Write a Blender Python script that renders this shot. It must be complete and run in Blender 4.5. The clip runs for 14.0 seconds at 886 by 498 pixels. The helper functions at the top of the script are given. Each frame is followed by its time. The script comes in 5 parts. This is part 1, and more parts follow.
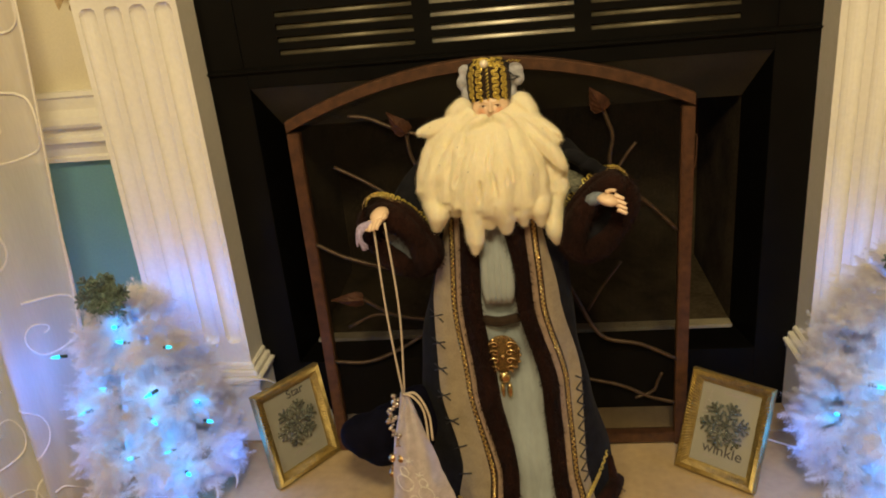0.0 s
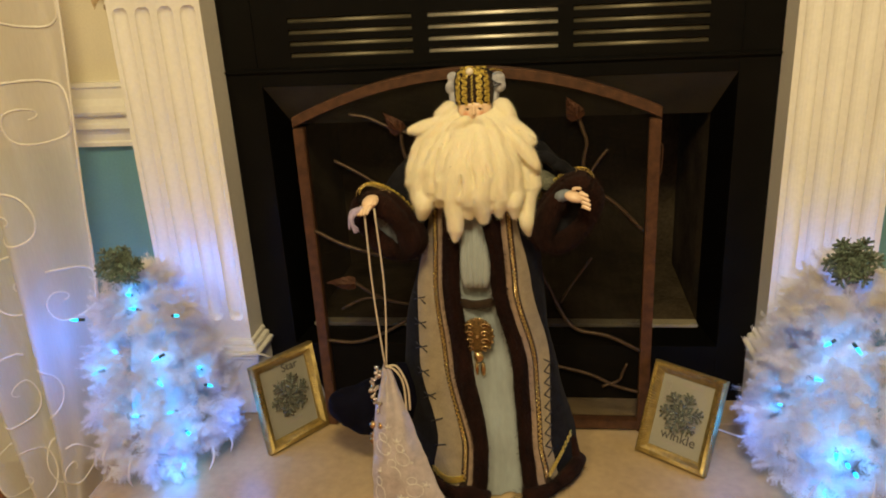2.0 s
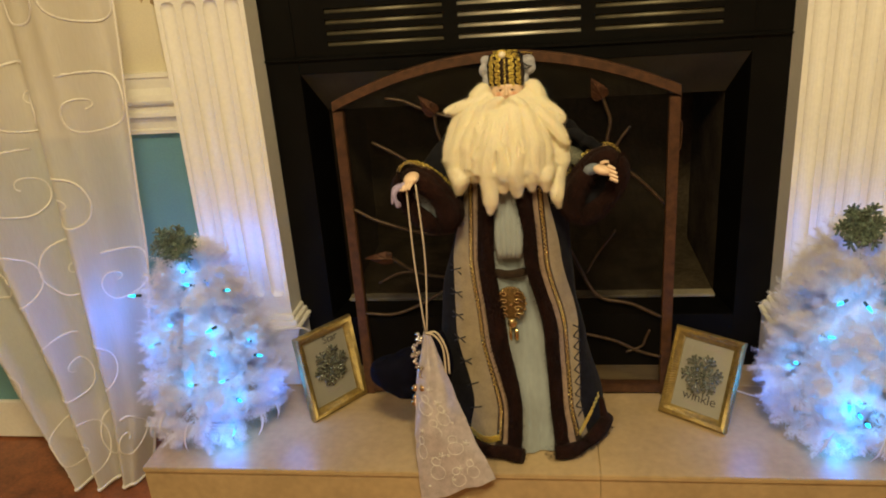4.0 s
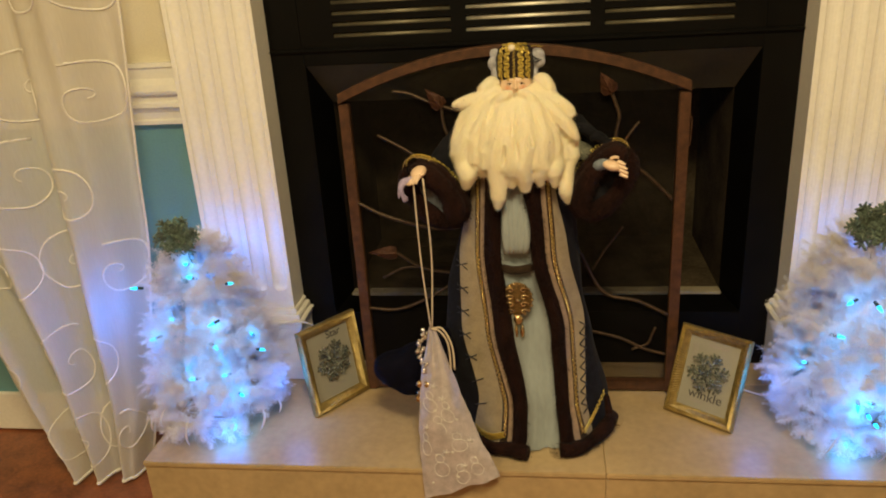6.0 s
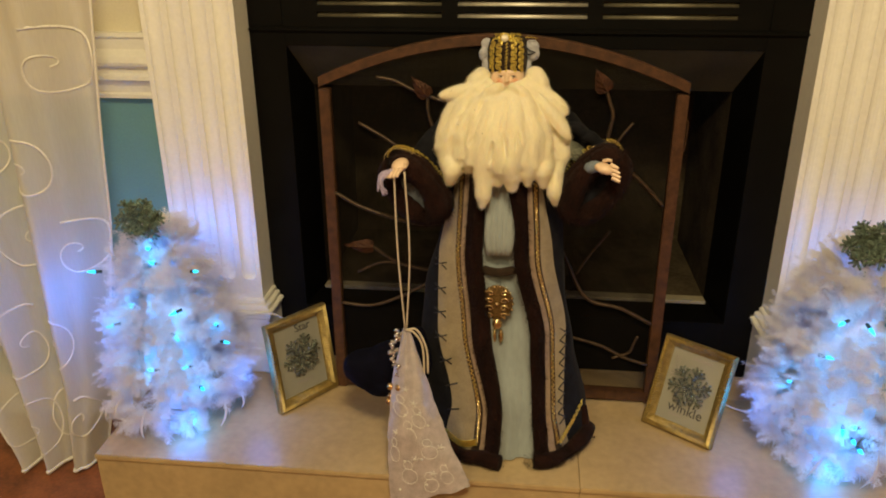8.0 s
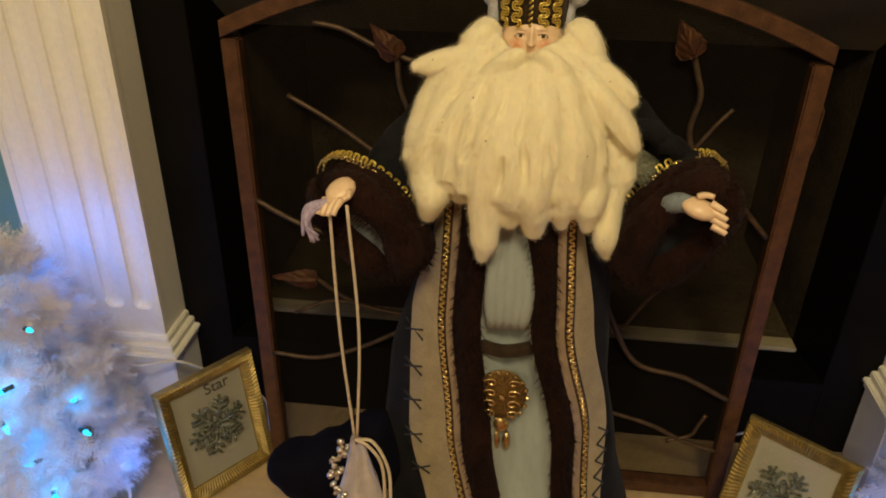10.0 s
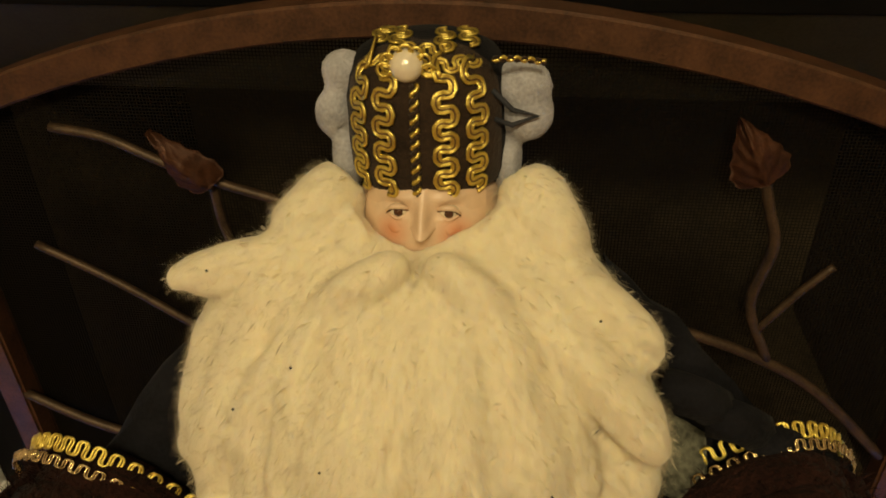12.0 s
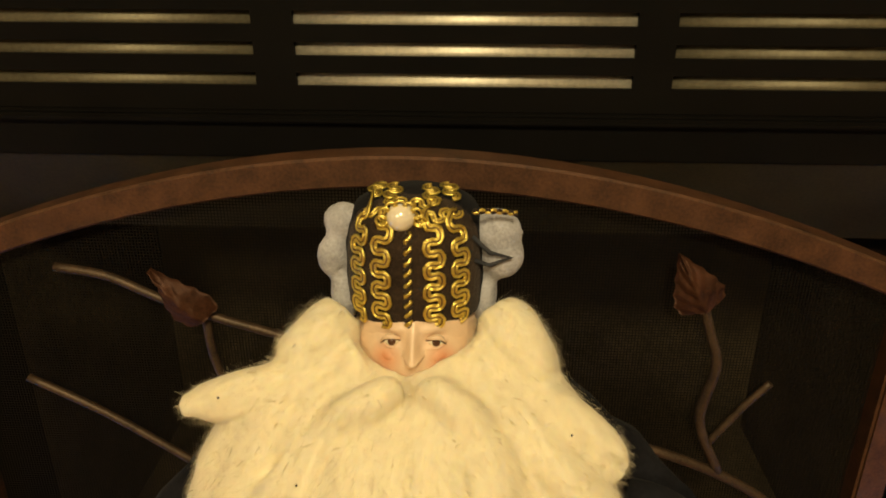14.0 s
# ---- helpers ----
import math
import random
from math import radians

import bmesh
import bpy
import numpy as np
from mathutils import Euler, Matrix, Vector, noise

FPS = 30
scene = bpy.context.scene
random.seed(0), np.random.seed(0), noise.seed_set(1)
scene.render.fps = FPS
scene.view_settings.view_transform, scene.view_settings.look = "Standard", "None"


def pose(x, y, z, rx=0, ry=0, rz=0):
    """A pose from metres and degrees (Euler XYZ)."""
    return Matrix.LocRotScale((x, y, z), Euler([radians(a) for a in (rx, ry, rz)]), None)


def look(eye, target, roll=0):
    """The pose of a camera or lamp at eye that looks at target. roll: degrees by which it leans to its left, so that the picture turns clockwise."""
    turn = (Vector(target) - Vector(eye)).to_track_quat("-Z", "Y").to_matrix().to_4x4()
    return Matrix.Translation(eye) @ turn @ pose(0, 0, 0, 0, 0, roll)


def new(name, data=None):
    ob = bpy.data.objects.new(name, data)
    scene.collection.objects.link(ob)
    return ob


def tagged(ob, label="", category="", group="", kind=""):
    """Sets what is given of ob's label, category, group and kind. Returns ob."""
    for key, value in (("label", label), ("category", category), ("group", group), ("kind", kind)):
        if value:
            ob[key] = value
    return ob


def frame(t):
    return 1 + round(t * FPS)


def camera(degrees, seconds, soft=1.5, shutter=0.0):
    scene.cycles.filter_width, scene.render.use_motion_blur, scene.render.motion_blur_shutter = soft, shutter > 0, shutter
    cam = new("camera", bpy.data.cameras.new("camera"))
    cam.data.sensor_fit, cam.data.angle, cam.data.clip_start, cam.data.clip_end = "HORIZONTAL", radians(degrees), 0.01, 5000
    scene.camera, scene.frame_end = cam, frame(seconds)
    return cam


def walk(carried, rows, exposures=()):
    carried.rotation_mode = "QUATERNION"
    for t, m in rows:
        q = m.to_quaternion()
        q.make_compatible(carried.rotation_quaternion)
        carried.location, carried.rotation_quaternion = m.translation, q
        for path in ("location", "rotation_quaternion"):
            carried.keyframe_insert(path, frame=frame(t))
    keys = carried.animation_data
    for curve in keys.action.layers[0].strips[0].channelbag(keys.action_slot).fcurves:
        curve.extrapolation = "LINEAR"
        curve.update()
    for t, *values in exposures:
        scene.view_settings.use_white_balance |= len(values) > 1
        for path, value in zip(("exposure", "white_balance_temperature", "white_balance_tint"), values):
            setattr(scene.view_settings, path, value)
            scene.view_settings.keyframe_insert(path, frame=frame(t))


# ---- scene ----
cam = camera(59.6, 14.0, soft=1.9)
PATH = [
    (0, (0.073, 0.244, 1.124), (-0.162, 2.084, 0.378), -5.6),
    (0.5, (0.092, 0.227, 1.146), (-0.133, 2.091, 0.456), -3.9),
    (1, (0.113, 0.207, 1.137), (-0.127, 2.067, 0.441), -3.4),
    (1.5, (0.129, 0.161, 1.134), (-0.118, 2.02, 0.44), -3.1),
    (2, (0.132, 0.112, 1.124), (-0.129, 1.965, 0.419), -3.2),
    (2.5, (0.102, 0.036, 1.132), (-0.166, 1.892, 0.439), -3.2),
    (3, (0.096, 0.006, 1.127), (-0.177, 1.86, 0.426), -3.9),
    (3.5, (0.091, 0.007, 1.129), (-0.179, 1.856, 0.415), -4.3),
    (6, (0.068, 0.021, 1.125), (-0.196, 1.861, 0.387), -3.7),
    (6.5, (0.062, 0.027, 1.125), (-0.159, 1.873, 0.386), -2.3),
    (7, (0.059, 0.032, 1.124), (-0.124, 1.875, 0.369), -1.4),
    (7.2, (0.055, 0.033, 1.124), (-0.127, 1.877, 0.372), -1.1),
    (9.5, (0.056, 0.459, 1.085), (-0.169, 2.233, 0.191), 0.5),
    (10, (0.02, 0.644, 1.069), (-0.171, 2.374, 0.083), 0.9),
    (10.5, (0.035, 0.825, 1.05), (-0.21, 2.463, -0.071), 0.4),
    (11, (0.051, 0.985, 1.058), (-0.199, 2.627, -0.056), 0.1),
    (11.5, (0.051, 1.063, 1.061), (-0.173, 2.742, -0.002), -0.1),
    (12, (0.059, 1.091, 1.052), (-0.137, 2.751, -0.047), -1.2),
    (12.5, (0.059, 1.099, 1.044), (-0.114, 2.738, -0.088), -1.2),
    (13, (0.055, 1.088, 1.024), (-0.083, 2.719, -0.126), -0.3),
    (13.5, (0.057, 1.051, 1.083), (-0.067, 2.795, 0.11), -0.2),
    (14, (0.046, 1.05, 1.078), (-0.03, 2.873, 0.26), 0.1),
]
walk(cam, [(t, look(eye, target, roll)) for t, eye, target, roll in PATH],
     exposures=((0.0, -0.05), (3.0, 0.0), (7.0, 0.0), (9.5, -0.25), (10.5, -0.42), (11.0, -0.52), (12.5, -0.52), (13.0, -0.5), (13.5, -0.40), (14.0, 0.0)))

# ---- light ----
world = bpy.data.worlds.new("world")
scene.world = world
world.use_nodes = True
world.node_tree.nodes["Background"].inputs[0].default_value = (1.0, 0.75, 0.45, 1)
world.node_tree.nodes["Background"].inputs[1].default_value = 0.02


def lamp(name, kind, place, target, power, colour, size=0.1):
    data = bpy.data.lights.new(name, kind)
    data.energy, data.color = power, colour
    if kind == "AREA":
        data.shape, data.size = "DISK", size
    else:
        data.shadow_soft_size = size
    ob = new(name, data)
    ob.matrix_world = look(place, target)
    return ob


WARM = (1.0, 0.81, 0.45)
lamp("unseen_ceiling_light", "AREA", (0.22, -0.25, 2.36), (0.10, 0.6, 0.0), 42, WARM, 0.42)
# Fill lamp added out of view to lighten the left wall and pilaster.
lamp("unseen_ceiling_light", "AREA", (-0.9, -1.1, 2.36), (-0.6, -0.2, 0.0), 26, WARM, 0.42)


# ---- materials ----
def mat(name, colour, rough=0.6, metal=0.0, var=0.12, scale=30.0, bump=0.2, fine=400.0, dist=0.002, sheen=0.0, coat=0.0, spec=0.5):
    """A painted, woven or metal surface: colour varied at two sizes, with fine relief."""
    m = bpy.data.materials.new(name)
    m.use_nodes = True
    n, l = m.node_tree.nodes, m.node_tree.links
    b = n["Principled BSDF"]
    tc = n.new("ShaderNodeTexCoord")
    big = n.new("ShaderNodeTexNoise")
    big.inputs["Scale"].default_value, big.inputs["Detail"].default_value = scale, 6
    l.new(tc.outputs["Object"], big.inputs["Vector"])
    small = n.new("ShaderNodeTexNoise")
    small.inputs["Scale"].default_value, small.inputs["Detail"].default_value = fine, 3
    l.new(tc.outputs["Object"], small.inputs["Vector"])
    ramp = n.new("ShaderNodeValToRGB")
    lo = tuple(max(0.0, c * (1 - 2.2 * var)) for c in colour)
    hi = tuple(min(1.0, c * (1 + 1.4 * var)) for c in colour)
    ramp.color_ramp.elements[0].position, ramp.color_ramp.elements[1].position = 0.3, 0.7
    ramp.color_ramp.elements[0].color, ramp.color_ramp.elements[1].color = (*lo, 1), (*hi, 1)
    mixed = n.new("ShaderNodeMath")
    mixed.operation = "MULTIPLY_ADD"
    mixed.inputs[1].default_value = 0.4
    half = n.new("ShaderNodeMath")
    half.operation = "MULTIPLY"
    half.inputs[1].default_value = 0.6
    l.new(big.outputs["Fac"], half.inputs[0])
    l.new(small.outputs["Fac"], mixed.inputs[0])
    l.new(half.outputs[0], mixed.inputs[2])
    l.new(mixed.outputs[0], ramp.inputs[0])
    l.new(ramp.outputs[0], b.inputs["Base Color"])
    b.inputs["Roughness"].default_value, b.inputs["Metallic"].default_value = rough, metal
    b.inputs["Sheen Weight"].default_value, b.inputs["Coat Weight"].default_value = sheen, coat
    b.inputs["Specular IOR Level"].default_value = spec
    bp = n.new("ShaderNodeBump")
    bp.inputs["Strength"].default_value, bp.inputs["Distance"].default_value = bump, dist
    l.new(small.outputs["Fac"], bp.inputs["Height"])
    l.new(bp.outputs[0], b.inputs["Normal"])
    return m


def glow(name, colour, power):
    m = bpy.data.materials.new(name)
    m.use_nodes = True
    b = m.node_tree.nodes["Principled BSDF"]
    b.inputs["Base Color"].default_value = (*colour, 1)
    b.inputs["Emission Color"].default_value = (*colour, 1)
    b.inputs["Emission Strength"].default_value = power
    return m


M_CREAM = mat("cream_wall_paint", (0.78, 0.72, 0.55), 0.7, var=0.05, scale=4, bump=0.15, fine=250)
M_TEAL = mat("teal_wall_paint", (0.16, 0.36, 0.40), 0.6, var=0.06, scale=5, bump=0.2, fine=220)
M_WHITE = mat("white_trim_paint", (0.85, 0.83, 0.77), 0.42, var=0.04, scale=7, bump=0.08, fine=120)
M_CEIL = mat("ceiling_paint", (0.8, 0.78, 0.72), 0.8, var=0.03, scale=5)
M_BLACK = mat("black_metal_paint", (0.0045, 0.004, 0.0035), 0.5, var=0.2, scale=14, bump=0.12, fine=600, dist=0.0005, spec=0.08)
# Slat metal in two tones: the centre group's lamp gleam is in the colour.
M_SLAT_DIM = mat("dim_slat_metal", (0.17, 0.15, 0.10), 0.55, 0.6, var=0.2, scale=30, bump=0.05, fine=300, dist=0.0003)
M_SLAT_LIT = mat("lit_slat_metal", (0.70, 0.66, 0.55), 0.58, 0.8, var=0.15, scale=30, bump=0.05, fine=300, dist=0.0003)
M_FIREBRICK = mat("firebox_lining", (0.062, 0.047, 0.028), 0.9, spec=0.08, var=0.3, scale=14, bump=0.5, fine=120, dist=0.004)
# Light caught by the surround's top face is put into this lighter colour.
M_LIT_SPLAY = mat("lit_splay_metal", (0.085, 0.069, 0.036), 0.5, var=0.25, scale=12, bump=0.1, fine=400, dist=0.0004)
M_LIP = mat("firebox_lip", (0.30, 0.26, 0.17), 0.5, var=0.15, scale=25)
M_HEARTH = mat("tan_marble_tile", (0.47, 0.345, 0.19), 0.36, var=0.10, scale=7, bump=0.03, fine=60, coat=0.05)
M_GROUT = mat("tile_grout", (0.50, 0.38, 0.22), 0.8, var=0.1)
M_FLOOR = mat("red_brown_floorboard", (0.27, 0.09, 0.035), 0.35, var=0.25, scale=18, bump=0.1, fine=150)
M_COPPER = mat("brown_copper_frame", (0.095, 0.042, 0.020), 0.5, 0.3, var=0.3, scale=60, bump=0.3, fine=500, dist=0.0008)
M_LEAF = mat("dark_copper_leaf", (0.125, 0.048, 0.022), 0.55, 0.25, var=0.3, scale=90, bump=0.4, fine=500, dist=0.0008)
M_STEM = mat("bronze_stem", (0.08, 0.05, 0.029), 0.5, 0.45, var=0.3, scale=80, bump=0.3, fine=600, dist=0.0006)
M_WIRE = mat("black_screen_wire", (0.009, 0.007, 0.0045), 0.8, 0.0, var=0.1, spec=0.08)
M_GOLD = mat("ribbed_gold_frame", (0.44, 0.335, 0.13), 0.46, 0.85, var=0.2, scale=90, bump=0.5, fine=700, dist=0.001)
M_PAPER = mat("cream_card", (0.31, 0.30, 0.26), 0.7, var=0.05, scale=20)
M_GLITTER = mat("silver_green_glitter", (0.36, 0.41, 0.37), 0.24, 0.85, var=0.45, scale=300, bump=0.9, fine=1500, dist=0.002)
M_INK = mat("grey_ink", (0.06, 0.055, 0.06), 0.7, var=0.1)
M_PALEINK = mat("pale_grey_ink", (0.33, 0.30, 0.28), 0.7, var=0.1)


# ---- mesh helpers ----
def part(name, bm, material, parent=None, label="", smooth=False):
    me = bpy.data.meshes.new(name)
    if smooth:
        for f in bm.faces:
            f.smooth = True
    bm.to_mesh(me)
    bm.free()
    for m in material if isinstance(material, (list, tuple)) else [material]:
        me.materials.append(m)
    ob = new(name, me)
    if parent:
        ob.parent = parent
    if label:
        ob["label"] = label
    return ob


def thing(name, label, category, place=(0, 0, 0), turn=0, group="", kind=""):
    ob = new(name)
    ob.empty_display_size = 0.05
    ob.matrix_world = pose(*place, 0, 0, turn)
    return tagged(ob, label, category, group, kind)


def add_box(bm, lo, hi, bevel=0.0, mi=0):
    c = [(a + b) / 2 for a, b in zip(lo, hi)]
    s = [abs(b - a) for a, b in zip(lo, hi)]
    r = bmesh.ops.create_cube(bm, size=1, matrix=Matrix.LocRotScale(c, None, s))
    vs = r["verts"]
    fs = {f for v in vs for f in v.link_faces}
    for f in fs:
        f.material_index = mi
    if bevel:
        es = list({e for v in vs for e in v.link_edges})
        bmesh.ops.bevel(bm, geom=es, offset=bevel, segments=2, affect="EDGES", clamp_overlap=True)
    return bm


def box(lo, hi, bevel=0.0):
    return add_box(bmesh.new(), lo, hi, bevel)


def smooth_line(points, steps=8):
    """A Catmull-Rom line through a few points."""
    ps = [Vector(p) for p in points]
    if len(ps) < 3:
        return [ps[0].lerp(ps[1], i / steps) for i in range(steps + 1)]
    ps = [2 * ps[0] - ps[1]] + ps + [2 * ps[-1] - ps[-2]]
    out = []
    for i in range(1, len(ps) - 2):
        a, b, c, d = ps[i - 1:i + 3]
        for k in range(steps):
            t = k / steps
            out.append(0.5 * (2 * b + (c - a) * t + (2 * a - 5 * b + 4 * c - d) * t * t + (3 * b - a - 3 * c + d) * t ** 3))
    out.append(ps[-2])
    return out


def add_tube(bm, line, radius, sides=8, mi=0, flat=1.0):
    """A tube along a line; radius is a number or a function of 0..1."""
    n = len(line)
    rings = []
    up = Vector((0.13, -0.97, 0.2))
    for i, p in enumerate(line):
        d = (line[min(i + 1, n - 1)] - line[max(i - 1, 0)])
        d = d.normalized() if d.length > 1e-9 else Vector((0, 0, 1))
        a = d.cross(up)
        if a.length < 0.05:
            a = d.cross(Vector((1, 0, 0)))
        a.normalize()
        b = a.cross(d)
        r = radius(i / max(1, n - 1)) if callable(radius) else radius
        rings.append([bm.verts.new(p + r * (math.cos(q) * a + flat * math.sin(q) * b)) for q in (2 * math.pi * k / sides for k in range(sides))])
    for u, v in zip(rings, rings[1:]):
        for k in range(sides):
            f = bm.faces.new((u[k], u[(k + 1) % sides], v[(k + 1) % sides], v[k]))
            f.smooth, f.material_index = True, mi
    for ring, order in ((rings[0], -1), (rings[-1], 1)):
        f = bm.faces.new(ring[::order])
        f.material_index = mi
    return bm


def add_ball(bm, place, size, mi=0, u=12, v=8, rot=None):
    s = size if isinstance(size, (tuple, list)) else (size, size, size)
    m = Matrix.LocRotScale(place, rot, s)
    rings = [[bm.verts.new(m @ Vector((math.sin(a) * math.cos(b), math.sin(a) * math.sin(b), math.cos(a)))) for b in (2 * math.pi * k / u for k in range(u))] for a in (math.pi * i / v for i in range(1, v))]
    n, e = bm.verts.new(m @ Vector((0, 0, 1))), bm.verts.new(m @ Vector((0, 0, -1)))
    fs = []
    for k in range(u):
        q = (k + 1) % u
        fs.append(bm.faces.new((n, rings[0][k], rings[0][q])))
        fs.append(bm.faces.new((e, rings[-1][q], rings[-1][k])))
        for r, t in zip(rings, rings[1:]):
            fs.append(bm.faces.new((r[k], t[k], t[q], r[q])))
    for f in fs:
        f.smooth, f.material_index = True, mi


def extrude_outline(bm, outline, y0, y1, mi=0):
    """A plate in the x-z plane from its outline, between two depths."""
    a = [bm.verts.new((x, y0, z)) for x, z in outline]
    b = [bm.verts.new((x, y1, z)) for x, z in outline]
    fs = [bm.faces.new(a), bm.faces.new(b[::-1])]
    n = len(a)
    for i in range(n):
        fs.append(bm.faces.new((a[i], b[i], b[(i + 1) % n], a[(i + 1) % n])))
    for f in fs:
        f.material_index = mi
    bmesh.ops.recalc_face_normals(bm, faces=fs)
    return bm


# ---- the room ----
HT = 0.2          # top of the hearth
WALL = 1.60       # the chimney wall's face
FACE = 1.612      # the black fireplace front
PIL = 1.54        # front of the pilasters


def structure(name, bm, material, label, category="wall"):
    return tagged(part(name, bm, material), label, category, kind="structure")


structure("floor", box((-2.6, -2.2, -0.05), (2.6, 2.7, -0.004)), M_FLOOR, "red-brown wooden floor under the hearth and curtain", "floor")
structure("ceiling", box((-2.6, -2.2, 2.42), (2.6, 2.7, 2.5)), M_CEIL, "plain white painted ceiling of the room", "ceiling")
structure("wall_west", box((-2.7, -2.2, 0), (-2.6, 2.7, 2.42)), M_CREAM, "plain cream painted side wall")
structure("wall_east", box((2.6, -2.2, 0), (2.7, 2.7, 2.42)), M_CREAM, "plain cream painted side wall")
structure("wall_south", box((-2.7, -2.3, 0), (2.7, -2.2, 2.42)), M_CREAM, "plain cream painted wall behind the viewer")
for side, x0, x1 in (("west", -2.6, -0.53), ("east", 0.59, 2.6)):
    structure("wall_north_upper_" + side, box((x0, WALL, 0.86), (x1, WALL + 0.1, 2.42)), M_CREAM, "cream painted wall above the chair rail")
    structure("wall_north_lower_" + side, box((x0, WALL, 0), (x1, WALL + 0.1, 0.859)), M_TEAL, "teal painted wall below the chair rail")
structure("wall_north_over", box((-0.53, WALL, 1.34), (0.59, WALL + 0.1, 2.42)), M_CREAM, "cream painted wall over the fireplace")


M_STAIN = mat("brown_wall_stain", (0.50, 0.38, 0.22), 0.8, var=0.25, scale=40, bump=0.1, fine=200)
for cx, cz, rx, rz in ((-0.727, 1.130, 0.020, 0.055), (-0.712, 1.066, 0.006, 0.008), (-0.700, 1.030, 0.004, 0.003)):
    bm = bmesh.new()
    rim = []
    for k in range(28):
        a = 2 * math.pi * k / 28
        r = 1 + 0.5 * noise.noise(Vector((2.2 * math.cos(a), 2.2 * math.sin(a), cx * 50)))
        rim.append((cx + rx * r * math.cos(a), cz + rz * r * math.sin(a)))
    extrude_outline(bm, rim, WALL - 0.0012, WALL - 0.0002)
    structure("wall_stain", bm, M_STAIN, "brown stain on the cream wall paint", "stain")


def chair_rail(x0, x1):
    prof = [(0.0, 0.925), (0.020, 0.925), (0.022, 0.917), (0.017, 0.913), (0.017, 0.893), (0.021, 0.888), (0.028, 0.880), (0.032, 0.868), (0.030, 0.862), (0.018, 0.857), (0.018, 0.845),
            (0.024, 0.841), (0.025, 0.833), (0.018, 0.828), (0.013, 0.820), (0.011, 0.806), (0.016, 0.803), (0.016, 0.795), (0.0, 0.795)]
    bm = bmesh.new()
    a = [bm.verts.new((x0, WALL - d, z)) for d, z in prof]
    b = [bm.verts.new((x1, WALL - d, z)) for d, z in prof]
    n = len(prof)
    bm.faces.new(a), bm.faces.new(b[::-1])
    for i in range(n):
        bm.faces.new((a[i], b[i], b[(i + 1) % n], a[(i + 1) % n]))
    bmesh.ops.recalc_face_normals(bm, faces=bm.faces)
    return structure("chair_rail_trim", bm, M_WHITE, "white moulded chair rail on the wall", "chair rail")


chair_rail(-2.6, -0.684)
chair_rail(0.753, 2.6)
for x0, x1 in ((-2.6, -0.75), (0.80, 2.6)):
    bm = box((x0, WALL - 0.014, 0), (x1, WALL - 0.001, 0.11), 0.003)
    structure("baseboard", bm, M_WHITE, "white painted baseboard along the wall", "baseboard")


def pilaster(x0, x1, inner):
    """A fluted pilaster with a moulded plinth; inner is the side towards the fire."""
    ob = thing("pilaster", "white painted fluted pilaster beside the fireplace", "pilaster", group="fireplace pilasters", kind="structure")
    n, top, low = 4, 1.066, 0.42
    pitch = 0.0445
    mid = (x0 + x1) / 2
    fl = [mid + (i - (n - 1) / 2) * pitch for i in range(n)]
    w = 0.0155
    bm = bmesh.new()
    # columns across the face, each flute a hollow that ends in a rounded cap
    xs = [x0]
    for c in fl:
        xs += [c + w * math.sin(math.radians(-90 + 22.5 * k)) for k in range(9)]
    xs.append(x1)
    zs = [low - 0.1, low] + [low + 0.016 * k / 5 for k in range(1, 6)] + [top - 0.016 * (5 - k) / 5 for k in range(6)] + [1.45]

    def depth(x, z):
        for c in fl:
            if abs(x - c) < w and low < z < top:
                e = 1.0
                for end in (low + 0.016, top - 0.016):
                    if (z - end) * (1 if end > 0.7 else -1) > 0:
                        q = abs(z - end) / 0.016
                        e = math.sqrt(max(0, 1 - q * q))
                u = (x - c) / (w * max(e, 1e-3))
                return 0.0095 * math.sqrt(max(0, 1 - u * u)) * e if abs(u) < 1 else 0
        return 0
    grid = [[bm.verts.new((x, PIL + depth(x, z), z)) for x in xs] for z in zs]
    for r, s in zip(grid, grid[1:]):
        for i in range(len(xs) - 1):
            bm.faces.new((r[i], r[i + 1], s[i + 1], s[i]))
    part("fluted_face", bm, M_WHITE, ob)
    part("shaft", box((x0, PIL + 0.012, HT), (x1, 1.70, 1.45)), M_WHITE, ob)
    bm = bmesh.new()
    add_box(bm, (x0, PIL + 0.0005, 0.3), (x0 + 0.0005, PIL + 0.013, 1.45))
    add_box(bm, (x1 - 0.0005, PIL + 0.0005, 0.3), (x1, PIL + 0.013, 1.45))
    part("edge", bm, M_WHITE, ob)
    part("plinth", box((x0 - 0.014, PIL - 0.016, HT), (x1 + 0.014, 1.611, 0.335), 0.002), M_WHITE, ob)
    bm = bmesh.new()
    for d, za, zb in ((0.020, 0.335, 0.345), (0.024, 0.345, 0.353), (0.016, 0.353, 0.365), (0.008, 0.365, 0.376)):
        add_box(bm, (x0 - d + 0.002, PIL - d, za), (x1 + d - 0.002, 1.6115, zb), 0.002)
    part("plinth_moulding", bm, M_WHITE, ob)
    bm = bmesh.new()
    for d, za, zb in ((0.006, 1.118, 1.126), (0.012, 1.126, 1.140), (0.018, 1.140, 1.152)):
        add_box(bm, (x0 - d, PIL - d, za), (x1 + d, 1.5995, zb), 0.002)
    part("capital_moulding", bm, M_WHITE, ob)
    return ob


pilaster(-0.681, -0.497, 1)
pilaster(0.561, 0.747, -1)


